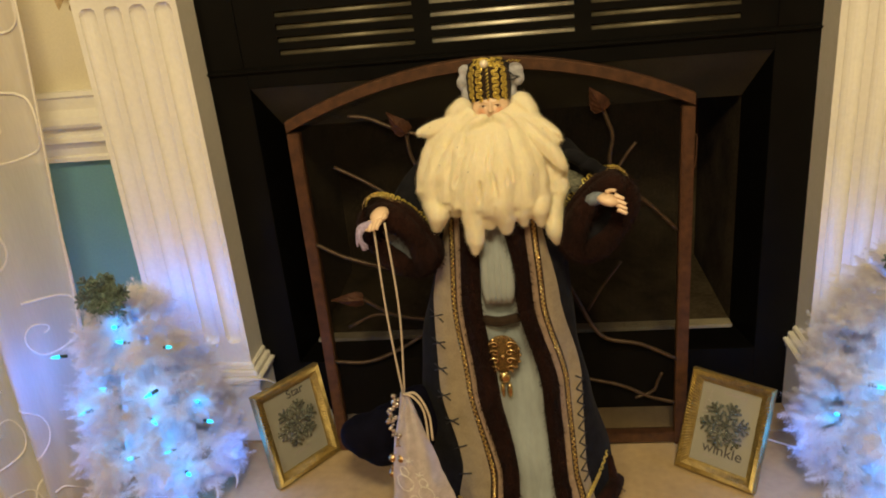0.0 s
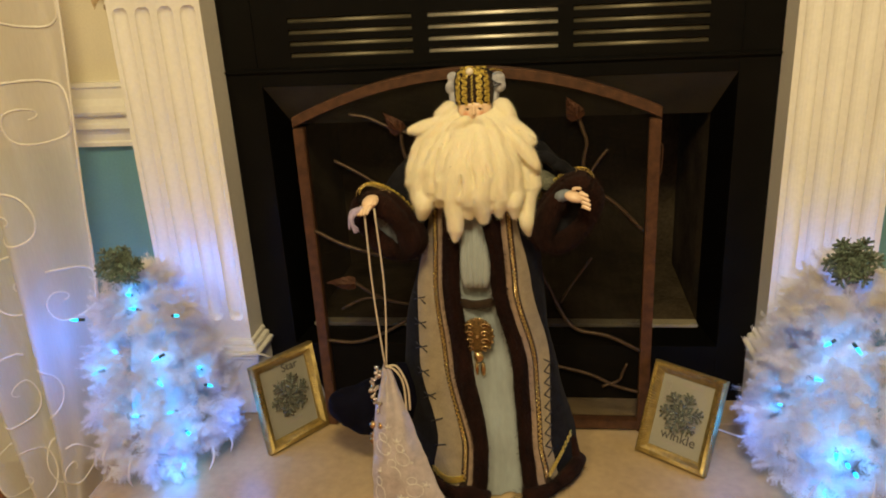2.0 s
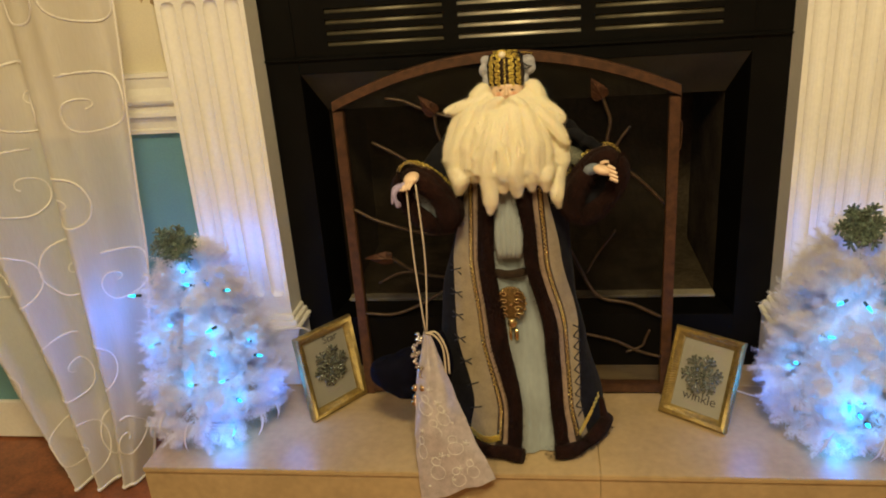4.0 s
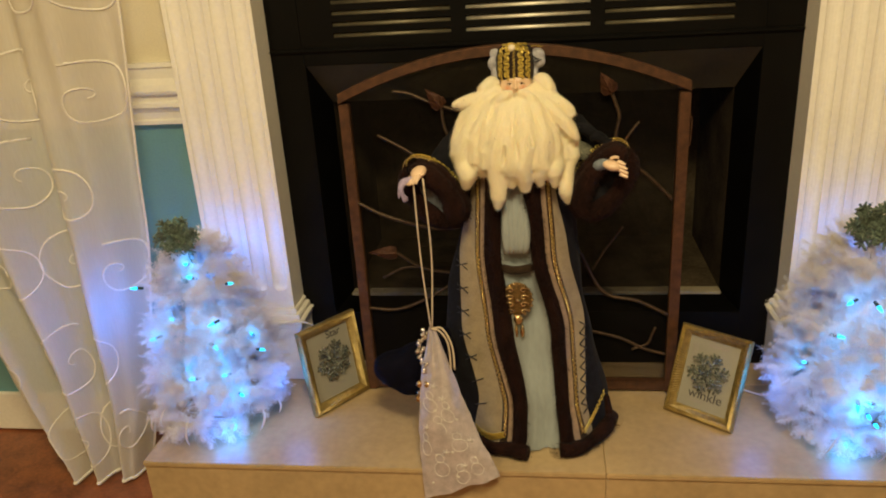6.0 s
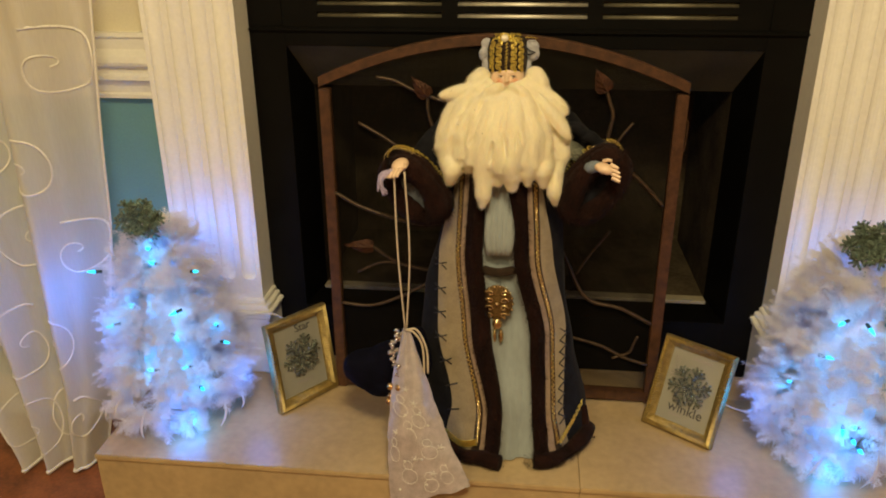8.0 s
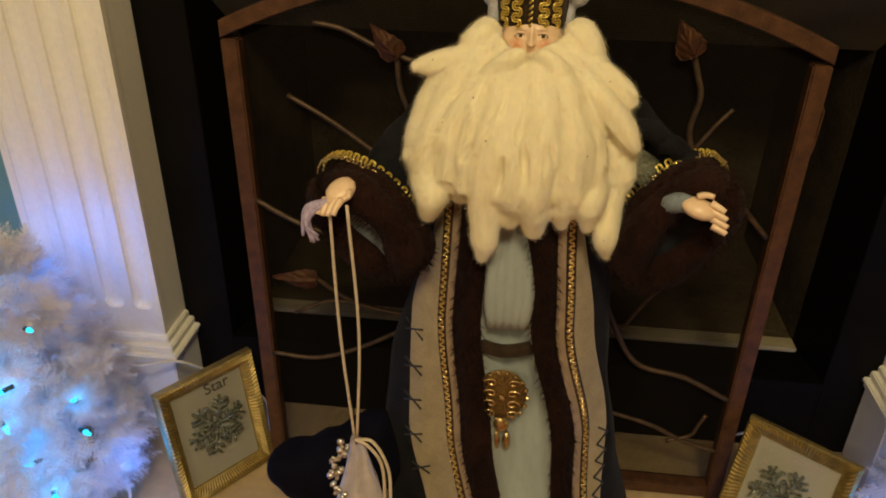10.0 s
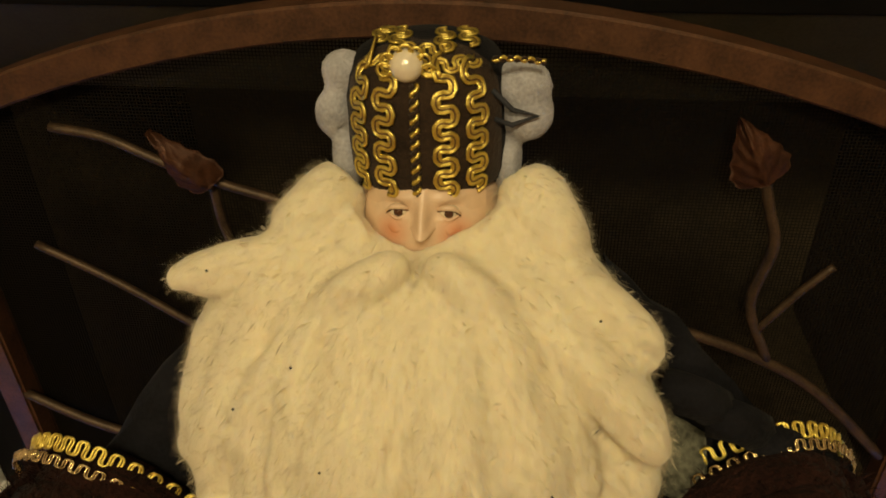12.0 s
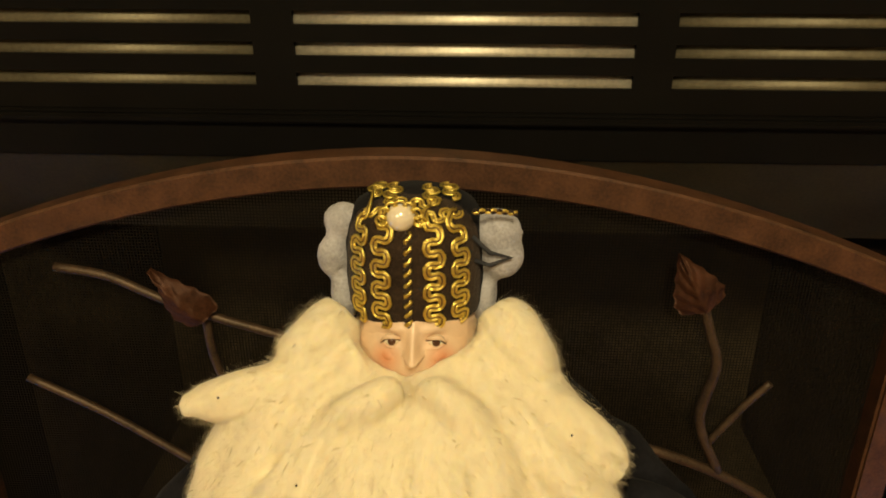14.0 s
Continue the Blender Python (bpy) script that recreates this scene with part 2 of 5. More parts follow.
# ---- the hearth ----
def hearth():
    ob = thing("hearth", "raised hearth of polished tan marble tiles", "hearth", kind="structure")
    x0, x1, y0 = -0.733, 0.805, 1.212
    part("core", box((x0 + 0.008, y0 + 0.01, 0), (x1 - 0.008, 1.70, HT - 0.012)), M_GROUT, ob)
    cuts = [x0, 0.173, x1]
    for a, b in zip(cuts, cuts[1:]):
        part("tile", box((a + 0.0004, y0 - 0.004, HT - 0.011), (b - 0.0004, 1.52, HT), 0.0016), M_HEARTH, ob)
        part("tile", box((a + 0.0004, 1.522, HT - 0.011), (b - 0.0004, 1.70, HT), 0.0016), M_HEARTH, ob)
        part("tile", box((a + 0.0004, y0 + 0.001, 0.0), (b - 0.0004, y0 + 0.011, HT - 0.0125), 0.001), M_HEARTH, ob)
    part("tile", box((x0, y0 + 0.012, 0.0), (x0 + 0.009, 1.60, HT - 0.0125), 0.001), M_HEARTH, ob)


hearth()


# ---- the fireplace insert ----
def fireplace():
    ob = thing("fireplace", "black metal fireplace insert with louvred top and dark firebox", "fireplace")
    xl, xr = -0.497, 0.561
    ol, orr, ob_, ot = -0.424, 0.488, 0.33, 0.90     # opening in the front plate
    for lo, hi in (((xl, FACE, HT), (ol, FACE + 0.03, 0.937)), ((orr, FACE, HT), (xr, FACE + 0.03, 0.937)), ((ol, FACE, ot), (orr, FACE + 0.03, 0.9365)), ((ol, FACE, HT), (orr, FACE + 0.03, ob_))):
        part("front_plate", box(lo, hi, 0.001), M_BLACK, ob)
    part("ledge", box((xl, FACE - 0.007, 0.928), (xr, FACE + 0.02, 0.934), 0.0015), M_BLACK, ob)
    # louvred panel above
    zs = [0.955, 0.9768, 0.9986, 1.0204]
    groups = [(-0.358, -0.115), (-0.085, 0.159), (0.187, 0.431)]
    bm = bmesh.new()
    edges = [xl] + [v for g in groups for v in g] + [xr]
    for a, b in zip(edges[::2], edges[1::2]):
        add_box(bm, (a, FACE, 0.937), (b, FACE + 0.003, 1.33))
    h = 0.0095
    rows = [0.937] + [v for z in zs for v in (z, z + h)] + [1.33]
    for a, b in groups:
        for z0, z1 in zip(rows[::2], rows[1::2]):
            add_box(bm, (a, FACE, z0), (b, FACE + 0.003, z1))
    part("louvre_panel", bm, M_BLACK, ob)
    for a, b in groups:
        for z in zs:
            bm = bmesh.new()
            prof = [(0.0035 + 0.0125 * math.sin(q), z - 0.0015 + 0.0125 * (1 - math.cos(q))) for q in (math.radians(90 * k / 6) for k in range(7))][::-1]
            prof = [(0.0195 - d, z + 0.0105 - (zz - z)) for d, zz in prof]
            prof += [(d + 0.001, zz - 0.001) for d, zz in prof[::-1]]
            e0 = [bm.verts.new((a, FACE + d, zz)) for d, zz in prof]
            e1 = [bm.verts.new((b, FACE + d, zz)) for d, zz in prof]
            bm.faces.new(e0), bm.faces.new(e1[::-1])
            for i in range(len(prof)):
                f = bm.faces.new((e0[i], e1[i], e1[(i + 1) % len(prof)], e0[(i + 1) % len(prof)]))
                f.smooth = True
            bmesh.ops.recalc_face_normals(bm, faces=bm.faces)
            # centre slats take the gleaming tone, side slats the dim one
            part("louvre", bm, M_SLAT_LIT if -0.1 < a < 0.0 else M_SLAT_DIM, ob)
    part("louvre_backing", box((xl, FACE + 0.03, 0.94), (xr, FACE + 0.034, 1.33)), M_BLACK, ob)
    for x in (-0.432, 0.490):
        part("panel_seam", box((x, FACE - 0.003, 0.94), (x + 0.004, FACE + 0.001, 1.33)), M_BLACK, ob)
    # splayed surround leading into the box
    o = [(ol, FACE + 0.002, ob_), (orr, FACE + 0.002, ob_), (orr, FACE + 0.002, ot), (ol, FACE + 0.002, ot)]
    i = [(ol + 0.03, FACE + 0.075, ob_ + 0.022), (orr - 0.03, FACE + 0.075, ob_ + 0.022), (orr - 0.03, FACE + 0.075, ot - 0.090), (ol + 0.03, FACE + 0.075, ot - 0.090)]
    for k in range(4):
        bm = bmesh.new()
        bm.faces.new([bm.verts.new(p) for p in (o[k], o[(k + 1) % 4], i[(k + 1) % 4], i[k])])
        bmesh.ops.solidify(bm, geom=bm.faces, thickness=0.003)
        # only the top face is coloured as lit, the other three stay black
        part("splay", bm, M_LIT_SPLAY if k == 2 else M_BLACK, ob)
    a, b, z0, z1 = ol + 0.03, orr - 0.03, ob_ + 0.022, ot - 0.090
    y0, y1 = FACE + 0.076, FACE + 0.42
    for name, lo, hi in (("firebox_back", (a - 0.02, y1, z0), (b + 0.02, y1 + 0.02, z1 + 0.1)), ("firebox_side", (a - 0.02, y0, z0), (a, y1, z1 + 0.1)),
                         ("firebox_side", (b, y0, z0), (b + 0.02, y1, z1 + 0.1)), ("firebox_floor", (a - 0.02, y0, z0 - 0.02), (b + 0.02, y1, z0)),
                         ("firebox_top", (a - 0.02, y0, z1 + 0.1), (b + 0.02, y1, z1 + 0.12))):
        part(name, box(lo, hi), M_FIREBRICK, ob)
    part("lip", box((a + 0.0, FACE + 0.05, z0 - 0.004), (b, FACE + 0.08, z0 + 0.004), 0.002), M_LIP, ob)


fireplace()


# ---- the fire screen ----
SY = 1.50


def screen_top(x):
    u = (x - 0.003) / 0.333
    return 0.862 + 0.080 * (1 - abs(u) ** 1.9)


def fire_screen():
    ob = thing("fire_screen", "arched brown copper fire screen with wire mesh and leafy branches", "fire screen")
    x0, x1 = -0.330, 0.336
    w, d = 0.021, 0.016
    n = 28
    xs = [x0 + (x1 - x0) * k / n for k in range(n + 1)]
    bm = extrude_outline(bmesh.new(), [(x, screen_top(x)) for x in xs] + [(x, screen_top(x) - 0.0195) for x in xs[::-1]], SY - d, SY + d * 0.3)
    bmesh.ops.bevel(bm, geom=[e for e in bm.edges if abs(e.verts[0].co.y - e.verts[1].co.y) < 1e-6], offset=0.0015, segments=1, affect="EDGES")
    part("arched_bar", bm, M_COPPER, ob)
    part("post", box((x0, SY - d, HT + 0.001), (x0 + w, SY + d * 0.3, 0.8418), 0.002), M_COPPER, ob)
    part("post", box((x1 - w, SY - d, HT + 0.001), (x1, SY + d * 0.3, 0.8418), 0.002), M_COPPER, ob)
    part("bottom_bar", box((x0 + w, SY - d, HT + 0.006), (x1 - w, SY + d * 0.3, HT + 0.028), 0.002), M_COPPER, ob)
    # woven wire
    bm = bmesh.new()
    t, p = 0.00028, 0.0021
    k = x0 + w
    while k < x1 - w:
        add_quad(bm, (k - t, SY, HT + 0.02), (k + t, SY, HT + 0.02), (k + t, SY, screen_top(k) - 0.02), (k - t, SY, screen_top(k) - 0.02))
        k += p
    z = HT + 0.03
    while z < 0.92:
        half = 0.333 * max(0.0, min(1.0, (0.942 - 0.02 - z) / 0.080)) ** (1 / 1.9)
        a, b = (x0 + w, x1 - w) if z < 0.843 else (0.003 - half, 0.003 + half)
        add_quad(bm, (a, SY - 0.0005, z - t), (b, SY - 0.0005, z - t), (b, SY - 0.0005, z + t), (a, SY - 0.0005, z + t))
        z += p
    tagged(part("wire_mesh", bm, M_WIRE, ob, "fine black woven wire mesh"), kind="stuff")
    yb = SY - 0.012
    stems = [
        ([(0.10, 0.745), (0.162, 0.735), (0.218, 0.714), (0.26, 0.687), (0.312, 0.634)], 0.0042),
        ([(0.220, 0.715), (0.202, 0.758), (0.207, 0.80), (0.200, 0.825), (0.192, 0.848)], 0.0040),
        ([(0.210, 0.739), (0.228, 0.768), (0.244, 0.789)], 0.0030),
        ([(-0.03, 0.80), (-0.087, 0.819), (-0.12, 0.829), (-0.157, 0.843), (-0.189, 0.858), (-0.222, 0.864)], 0.0036),
        ([(-0.128, 0.832), (-0.124, 0.79), (-0.10, 0.73)], 0.0036),
        ([(-0.258, 0.779), (-0.209, 0.751), (-0.165, 0.720), (-0.11, 0.68)], 0.0034),
        ([(-0.312, 0.641), (-0.254, 0.61), (-0.161, 0.583), (-0.10, 0.585)], 0.0042),
        ([(-0.243, 0.532), (-0.192, 0.498), (-0.138, 0.485), (-0.08, 0.48)], 0.0040),
        ([(-0.273, 0.473), (-0.228, 0.495), (-0.192, 0.497)], 0.0030),
        ([(-0.312, 0.402), (-0.249, 0.399), (-0.185, 0.423), (-0.10, 0.475)], 0.0038),
        ([(0.219, 0.580), (0.185, 0.53), (0.161, 0.488)], 0.0028),
        ([(0.12, 0.56), (0.141, 0.515), (0.184, 0.437), (0.253, 0.417), (0.315, 0.385)], 0.0042),
        ([(0.10, 0.36), (0.161, 0.347), (0.220, 0.331), (0.270, 0.306), (0.316, 0.292)], 0.0038),
        ([(0.244, 0.304), (0.276, 0.318), (0.284, 0.338), (0.291, 0.356)], 0.0032),
    ]
    for pts, r in stems:
        line = smooth_line([(x, yb, z) for x, z in pts], 6)
        part("stem", add_tube(bmesh.new(), line, r * 0.88), M_STEM, ob)
    for bx, bz, tx, tz, wide in ((0.192, 0.846, 0.170, 0.886, 0.0175), (-0.126, 0.831, -0.156, 0.868, 0.0165), (-0.238, 0.532, -0.296, 0.535, 0.0165)):
        part("leaf", screen_leaf(Vector((bx, bz)), Vector((tx, tz)), wide, yb - 0.003), M_LEAF, ob, smooth=True)
    # wire catch on the outer side of a post
    line = smooth_line([(0.336, SY - 0.006, 0.795), (0.3405, SY - 0.006, 0.790), (0.3405, SY - 0.006, 0.765), (0.339, SY - 0.006, 0.742), (0.336, SY - 0.006, 0.738)], 5)
    part("catch", add_tube(bmesh.new(), line, 0.0013, 6), M_COPPER, ob)


def add_quad(bm, a, b, c, d, mi=0):
    f = bm.faces.new([bm.verts.new(p) for p in (a, b, c, d)])
    f.material_index = mi
    return f


def screen_leaf(base, tip, wide, y):
    """A cast metal leaf: rounded foot, drawn-out tip, toothed edge, raised rib and sunk side veins."""
    bm = bmesh.new()
    ax = tip - base
    sd = Vector((-ax.y, ax.x)).normalized()
    rows = []
    n, m = 26, 8
    for i in range(n + 1):
        t = i / n
        h = wide * (math.sin(math.pi * min(1, 0.05 + t * 0.98) ** 0.58) ** 0.8 if t < 0.98 else 0.02) * (1 - 0.35 * t)
        h = max(0.0006, h * (1 + 0.05 * math.sin(t * 31)))
        row = []
        for k in range(-m, m + 1):
            q = k / m
            c = base + ax * t + sd * h * q
            vein = abs(math.sin(math.pi * 4.2 * (t - 0.42 * abs(q))))
            lift = 0.0045 * (1 - q * q) + 0.0030 * max(0, 1 - abs(q) * 5) + 0.0024 * vein * (1 - 0.5 * abs(q)) + 0.004 * math.sin(math.pi * t)
            row.append(bm.verts.new((c.x, y - lift - 0.003 * t, c.y)))
        rows.append(row)
    for r, w in zip(rows, rows[1:]):
        for k in range(2 * m):
            bm.faces.new((r[k], r[k + 1], w[k + 1], w[k]))
    bmesh.ops.solidify(bm, geom=bm.faces, thickness=0.0018)
    bmesh.ops.recalc_face_normals(bm, faces=bm.faces)
    return bm


fire_screen()

# ---- picture frames ----
def letters(name, text, size, m, parent, place, turn=0, material=None, depth=0.0004):
    cu = bpy.data.curves.new(name, "FONT")
    cu.body, cu.size, cu.extrude, cu.align_x, cu.align_y = text, size, depth, "CENTER", "CENTER"
    tmp = bpy.data.objects.new(name, cu)
    scene.collection.objects.link(tmp)
    me = bpy.data.meshes.new_from_object(tmp.evaluated_get(bpy.context.evaluated_depsgraph_get()))
    bpy.data.objects.remove(tmp)
    me.materials.clear()
    me.materials.append(material)
    ob = new(name, me)
    ob.parent = parent
    ob.matrix_local = pose(*place, 90, 0, 0) @ pose(0, 0, 0, 0, 0, turn)
    return ob


def snowflake(bm, r, thick, arms=6, mi=0, seed=1, tube=0.0022):
    """A branched snowflake in the x-z plane."""
    rnd = random.Random(seed)
    for k in range(arms):
        a = 2 * math.pi * k / arms + 0.2
        d, s = Vector((math.cos(a), 0, math.sin(a))), Vector((-math.sin(a), 0, math.cos(a)))
        add_tube(bm, [Vector((0, -thick * 0.3, 0)), d * r * 0.5 + Vector((0, -thick, 0)), d * r], tube, 6, mi)
        for t, h in ((0.32, 0.30), (0.55, 0.34), (0.78, 0.24)):
            for sg in (-1, 1):
                p = d * r * t + Vector((0, -thick * rnd.uniform(0.4, 1), 0))
                add_tube(bm, [p, p + (d * 0.7 + s * sg) * r * h], tube * 0.85, 5, mi)
    add_ball(bm, (0, -thick * 0.4, 0), (tube * 2, tube * 1.6, tube * 2), mi, 8, 6)
    return bm


def picture_frame(place, turn, lean, roll, w, h, words, label):
    ob = thing("picture_frame", label, "picture frame", group="gold picture frames")
    ob.matrix_world = pose(*place, 0, 0, turn) @ pose(0, 0, 0, -lean, 0, 0)
    b = 0.020
    bm = bmesh.new()
    # mitred, ribbed moulding
    prof = [(0, 0.0), (0, -0.012), (0.003, -0.016), (0.010, -0.015), (0.016, -0.009), (b, -0.006), (b, 0.0)]
    def rect(d):
        return [(-w / 2 + d, d), (w / 2 - d, d), (w / 2 - d, h - d), (-w / 2 + d, h - d)]
    loops = []
    for d, y in prof:
        loop = []
        c = rect(d)
        for i in range(4):
            p, q = c[i], c[(i + 1) % 4]
            n = 90
            for k in range(n):
                t = k / n
                wob = 0.0011 * math.sin(k * 2.1) if 0.002 < d < 0.018 else 0
                loop.append(bm.verts.new((p[0] + (q[0] - p[0]) * t, y + wob, p[1] + (q[1] - p[1]) * t)))
        loops.append(loop)
    m = len(loops[0])
    for r, s in zip(loops, loops[1:]):
        for i in range(m):
            bm.faces.new((r[i], r[(i + 1) % m], s[(i + 1) % m], s[i]))
    bmesh.ops.recalc_face_normals(bm, faces=bm.faces)
    part("moulding", bm, M_GOLD, ob, "ribbed gold moulding")
    part("card", box((-w / 2 + b - 0.001, -0.0025, b - 0.001), (w / 2 - b + 0.001, -0.0005, h - b + 0.001)), M_PAPER, ob, "cream printed card")
    part("back_board", box((-w / 2 + 0.004, 0.0, 0.004), (w / 2 - 0.004, 0.003, h - 0.004)), M_BLACK, ob, "black back board")
    st = part("easel_strut", box((-0.016, 0.0, 0.0), (0.016, 0.003, h * 0.72), 0.001), M_BLACK, ob, "black easel strut")
    st.matrix_local = pose(0, 0.003 + 0.0, h * 0.70, 0, 0, 0) @ pose(0, 0, 0, 2 * lean + 6, 0, 0) @ pose(0, 0, -h * 0.70, 0, 0, 0)
    fl = snowflake(bmesh.new(), w * 0.30, 0.006, 6, 0, 3, 0.0024)
    rnd = random.Random(5)
    for _ in range(60):
        a, r = rnd.uniform(0, 6.28), w * 0.24 * math.sqrt(rnd.random())
        add_ball(fl, (r * math.cos(a), -0.004 - 0.003 * rnd.random(), r * math.sin(a)), rnd.uniform(0.0016, 0.0034), 0, 5, 4)
    flo = part("snowflake", fl, M_GLITTER, ob, "silver glitter snowflake")
    flo.location = (0, -0.005, h * 0.53)
    for text, size, x, z, t, material in words:
        if text:
            letters("lettering", text, size, None, ob, (x * w, -0.0032, z * h), t, material)
        else:
            bar = part("lettering", box((-size * 2, -0.0004, -size * 0.28), (size * 2, 0.0, size * 0.28)), material, ob)
            bar.location = (x * w, -0.0027, z * h)
            bar.rotation_euler = (0, -radians(t), 0)
    return ob


picture_frame((-0.382, 1.434, HT + 0.001), 53, 9, 0, 0.150, 0.190,
              [("Star", 0.024, 0.10, 0.83, 0, M_INK), ("", 0.012, -0.06, 0.70, 0, M_PALEINK), ("", 0.010, 0.0, 0.22, 0, M_PALEINK)],
              "gold picture frame, glitter snowflake card reading star")
picture_frame((0.368, 1.386, HT + 0.001), -36, 22, 0, 0.143, 0.183,
              [("winkle", 0.027, 0.02, 0.27, 0, M_INK), ("frost", 0.022, -0.27, 0.70, 90, M_PALEINK), ("", 0.010, 0.06, 0.83, 0, M_PALEINK), ("", 0.007, -0.1, 0.19, 0, M_PALEINK)],
              "gold picture frame, glitter snowflake card reading winkle")

# ---- the doll ----
def soft(name, colour, stretch=(1, 1, 1), scale=200.0, var=0.2, bump=0.5, dist=0.002, sheen=0.3, rough=0.9):
    """Wool, fur and cloth: fibrous relief stretched along the pile."""
    m = mat(name, colour, rough, 0.0, var, scale * 0.12, bump, scale, dist, sheen, spec=0.12)
    n, l = m.node_tree.nodes, m.node_tree.links
    mp = n.new("ShaderNodeMapping")
    mp.inputs["Scale"].default_value = stretch
    tc = [q for q in n if q.type == "TEX_COORD"][0]
    l.new(tc.outputs["Object"], mp.inputs["Vector"])
    for q in [q for q in n if q.type == "TEX_NOISE"]:
        l.new(mp.outputs[0], q.inputs["Vector"])
    return m


M_WOOL = soft("cream_wool", (0.86, 0.775, 0.56), (1, 1, 0.4), 260, 0.04, 0.45, 0.0015, 0.15, 1.0)
wool = M_WOOL.node_tree.nodes["Principled BSDF"]
wool.inputs["Subsurface Weight"].default_value = 0.6
wool.inputs["Subsurface Radius"].default_value = (1.0, 0.85, 0.55)
wool.inputs["Subsurface Scale"].default_value = 0.005
M_FUR = soft("brown_fur", (0.019, 0.0065, 0.0047), (1, 1, 0.5), 330, 0.35, 0.9, 0.004, 0.02)
M_NAVY = soft("navy_wool_cloth", (0.009, 0.009, 0.012), (1, 1, 1), 500, 0.3, 0.6, 0.001, 0.02)
M_VELVET = soft("navy_velvet", (0.0022, 0.0022, 0.009), (1, 1, 1), 260, 0.3, 0.3, 0.001, 0.0)
M_SUEDE = soft("tan_suede", (0.29, 0.235, 0.155), (1, 1, 1), 400, 0.12, 0.3, 0.001, 0.3)
M_STRIP = soft("pale_pink_piping", (0.29, 0.21, 0.15), (1, 1, 1), 600, 0.15, 0.4, 0.001, 0.2)
M_GOWN = soft("pale_blue_gown", (0.31, 0.35, 0.36), (1, 1, 0.3), 120, 0.08, 0.3, 0.002, 0.2, 0.7)
M_GREY = soft("grey_knit", (0.42, 0.42, 0.46), (1, 1, 1), 700, 0.2, 0.6, 0.0012, 0.2)
M_BRAID = mat("gold_braid", (0.95, 0.70, 0.17), 0.36, 0.95, 0.15, 200, 0.4, 1400, 0.0004)
M_BROCADE = soft("dark_brown_brocade", (0.035, 0.022, 0.014), (1, 1, 1), 700, 0.3, 0.6, 0.001, 0.1)
M_SKIN = mat("painted_porcelain", (0.76, 0.56, 0.39), 0.35, 0, 0.05, 60, 0.03, 300, 0.0003)


def rosy(m, cheeks, r):
    """Airbrushed rosy cheeks: soft round spots on the painted porcelain."""
    n, l = m.node_tree.nodes, m.node_tree.links
    b = n["Principled BSDF"]
    col = b.inputs["Base Color"].links[0].from_socket
    geo = n.new("ShaderNodeTexCoord")
    for c in cheeks:
        d, mr, mx = n.new("ShaderNodeVectorMath"), n.new("ShaderNodeMapRange"), n.new("ShaderNodeMix")
        d.operation, mx.data_type = "DISTANCE", "RGBA"
        d.inputs[1].default_value = c
        l.new(geo.outputs["Object"], d.inputs[0])
        mr.inputs["From Min"].default_value, mr.inputs["From Max"].default_value = 0.0015, r
        mr.inputs["To Min"].default_value, mr.inputs["To Max"].default_value = 0.75, 0.0
        l.new(d.outputs["Value"], mr.inputs["Value"])
        l.new(mr.outputs["Result"], mx.inputs["Factor"])
        l.new(col, mx.inputs["A"])
        mx.inputs["B"].default_value = (0.66, 0.24, 0.11, 1)
        col = mx.outputs["Result"]
    l.new(col, b.inputs["Base Color"])


rosy(M_SKIN, ((0.0055, 1.3590, 0.8825), (0.0330, 1.3590, 0.8825)), 0.0095)
M_EYE = mat("dark_eye_paint", (0.075, 0.032, 0.018), 0.2, 0, 0.1)
M_PEARL = mat("pearl", (0.82, 0.74, 0.58), 0.15, 0.1, 0.04, 60, 0.02, coat=0.6)
M_STITCH = mat("dark_stitch", (0.02, 0.022, 0.03), 0.8)
M_JEWEL = mat("old_gold_filigree", (0.66, 0.51, 0.27), 0.17, 0.95, 0.25, 150, 0.6, 600, 0.001)
M_LINING = soft("blue_grey_satin", (0.20, 0.24, 0.29), (1, 1, 0.4), 150, 0.2, 0.3, 0.001, 0.1, 0.4)
M_PLUSH = soft("grey_green_plush", (0.16, 0.16, 0.12), (1, 1, 1), 300, 0.45, 0.8, 0.002, 0.05)
M_DARKGOLD = mat("dark_gold_thread", (0.20, 0.12, 0.04), 0.5, 0.5, 0.4, 400, 0.6, 1600, 0.0005)
DOLL = [M_WOOL, M_FUR, M_NAVY, M_SUEDE, M_STRIP, M_GOWN, M_GREY, M_BRAID, M_BROCADE, M_SKIN, M_DARKGOLD, M_EYE, M_PEARL, M_STITCH, M_JEWEL, M_VELVET, M_LINING, M_PLUSH]
WOOL, FUR, NAVY, SUEDE, STRIP, GOWN, GREY, BRAID, BROC, SKIN, DARKGOLD, EYE, PEARL, STITCH, JEWEL, VELVET, LINING, PLUSH = range(18)


def interp(z, table):
    """Values between the rows of a short table of (z, a, b, ...), z falling."""
    for (z0, *a), (z1, *b) in zip(table, table[1:]):
        if z >= z1:
            t = min(1, max(0, (z0 - z) / (z0 - z1)))
            t = t * t * (3 - 2 * t) * 0.5 + t * 0.5
            return [p + (q - p) * t for p, q in zip(a, b)]
    return table[-1][1:]


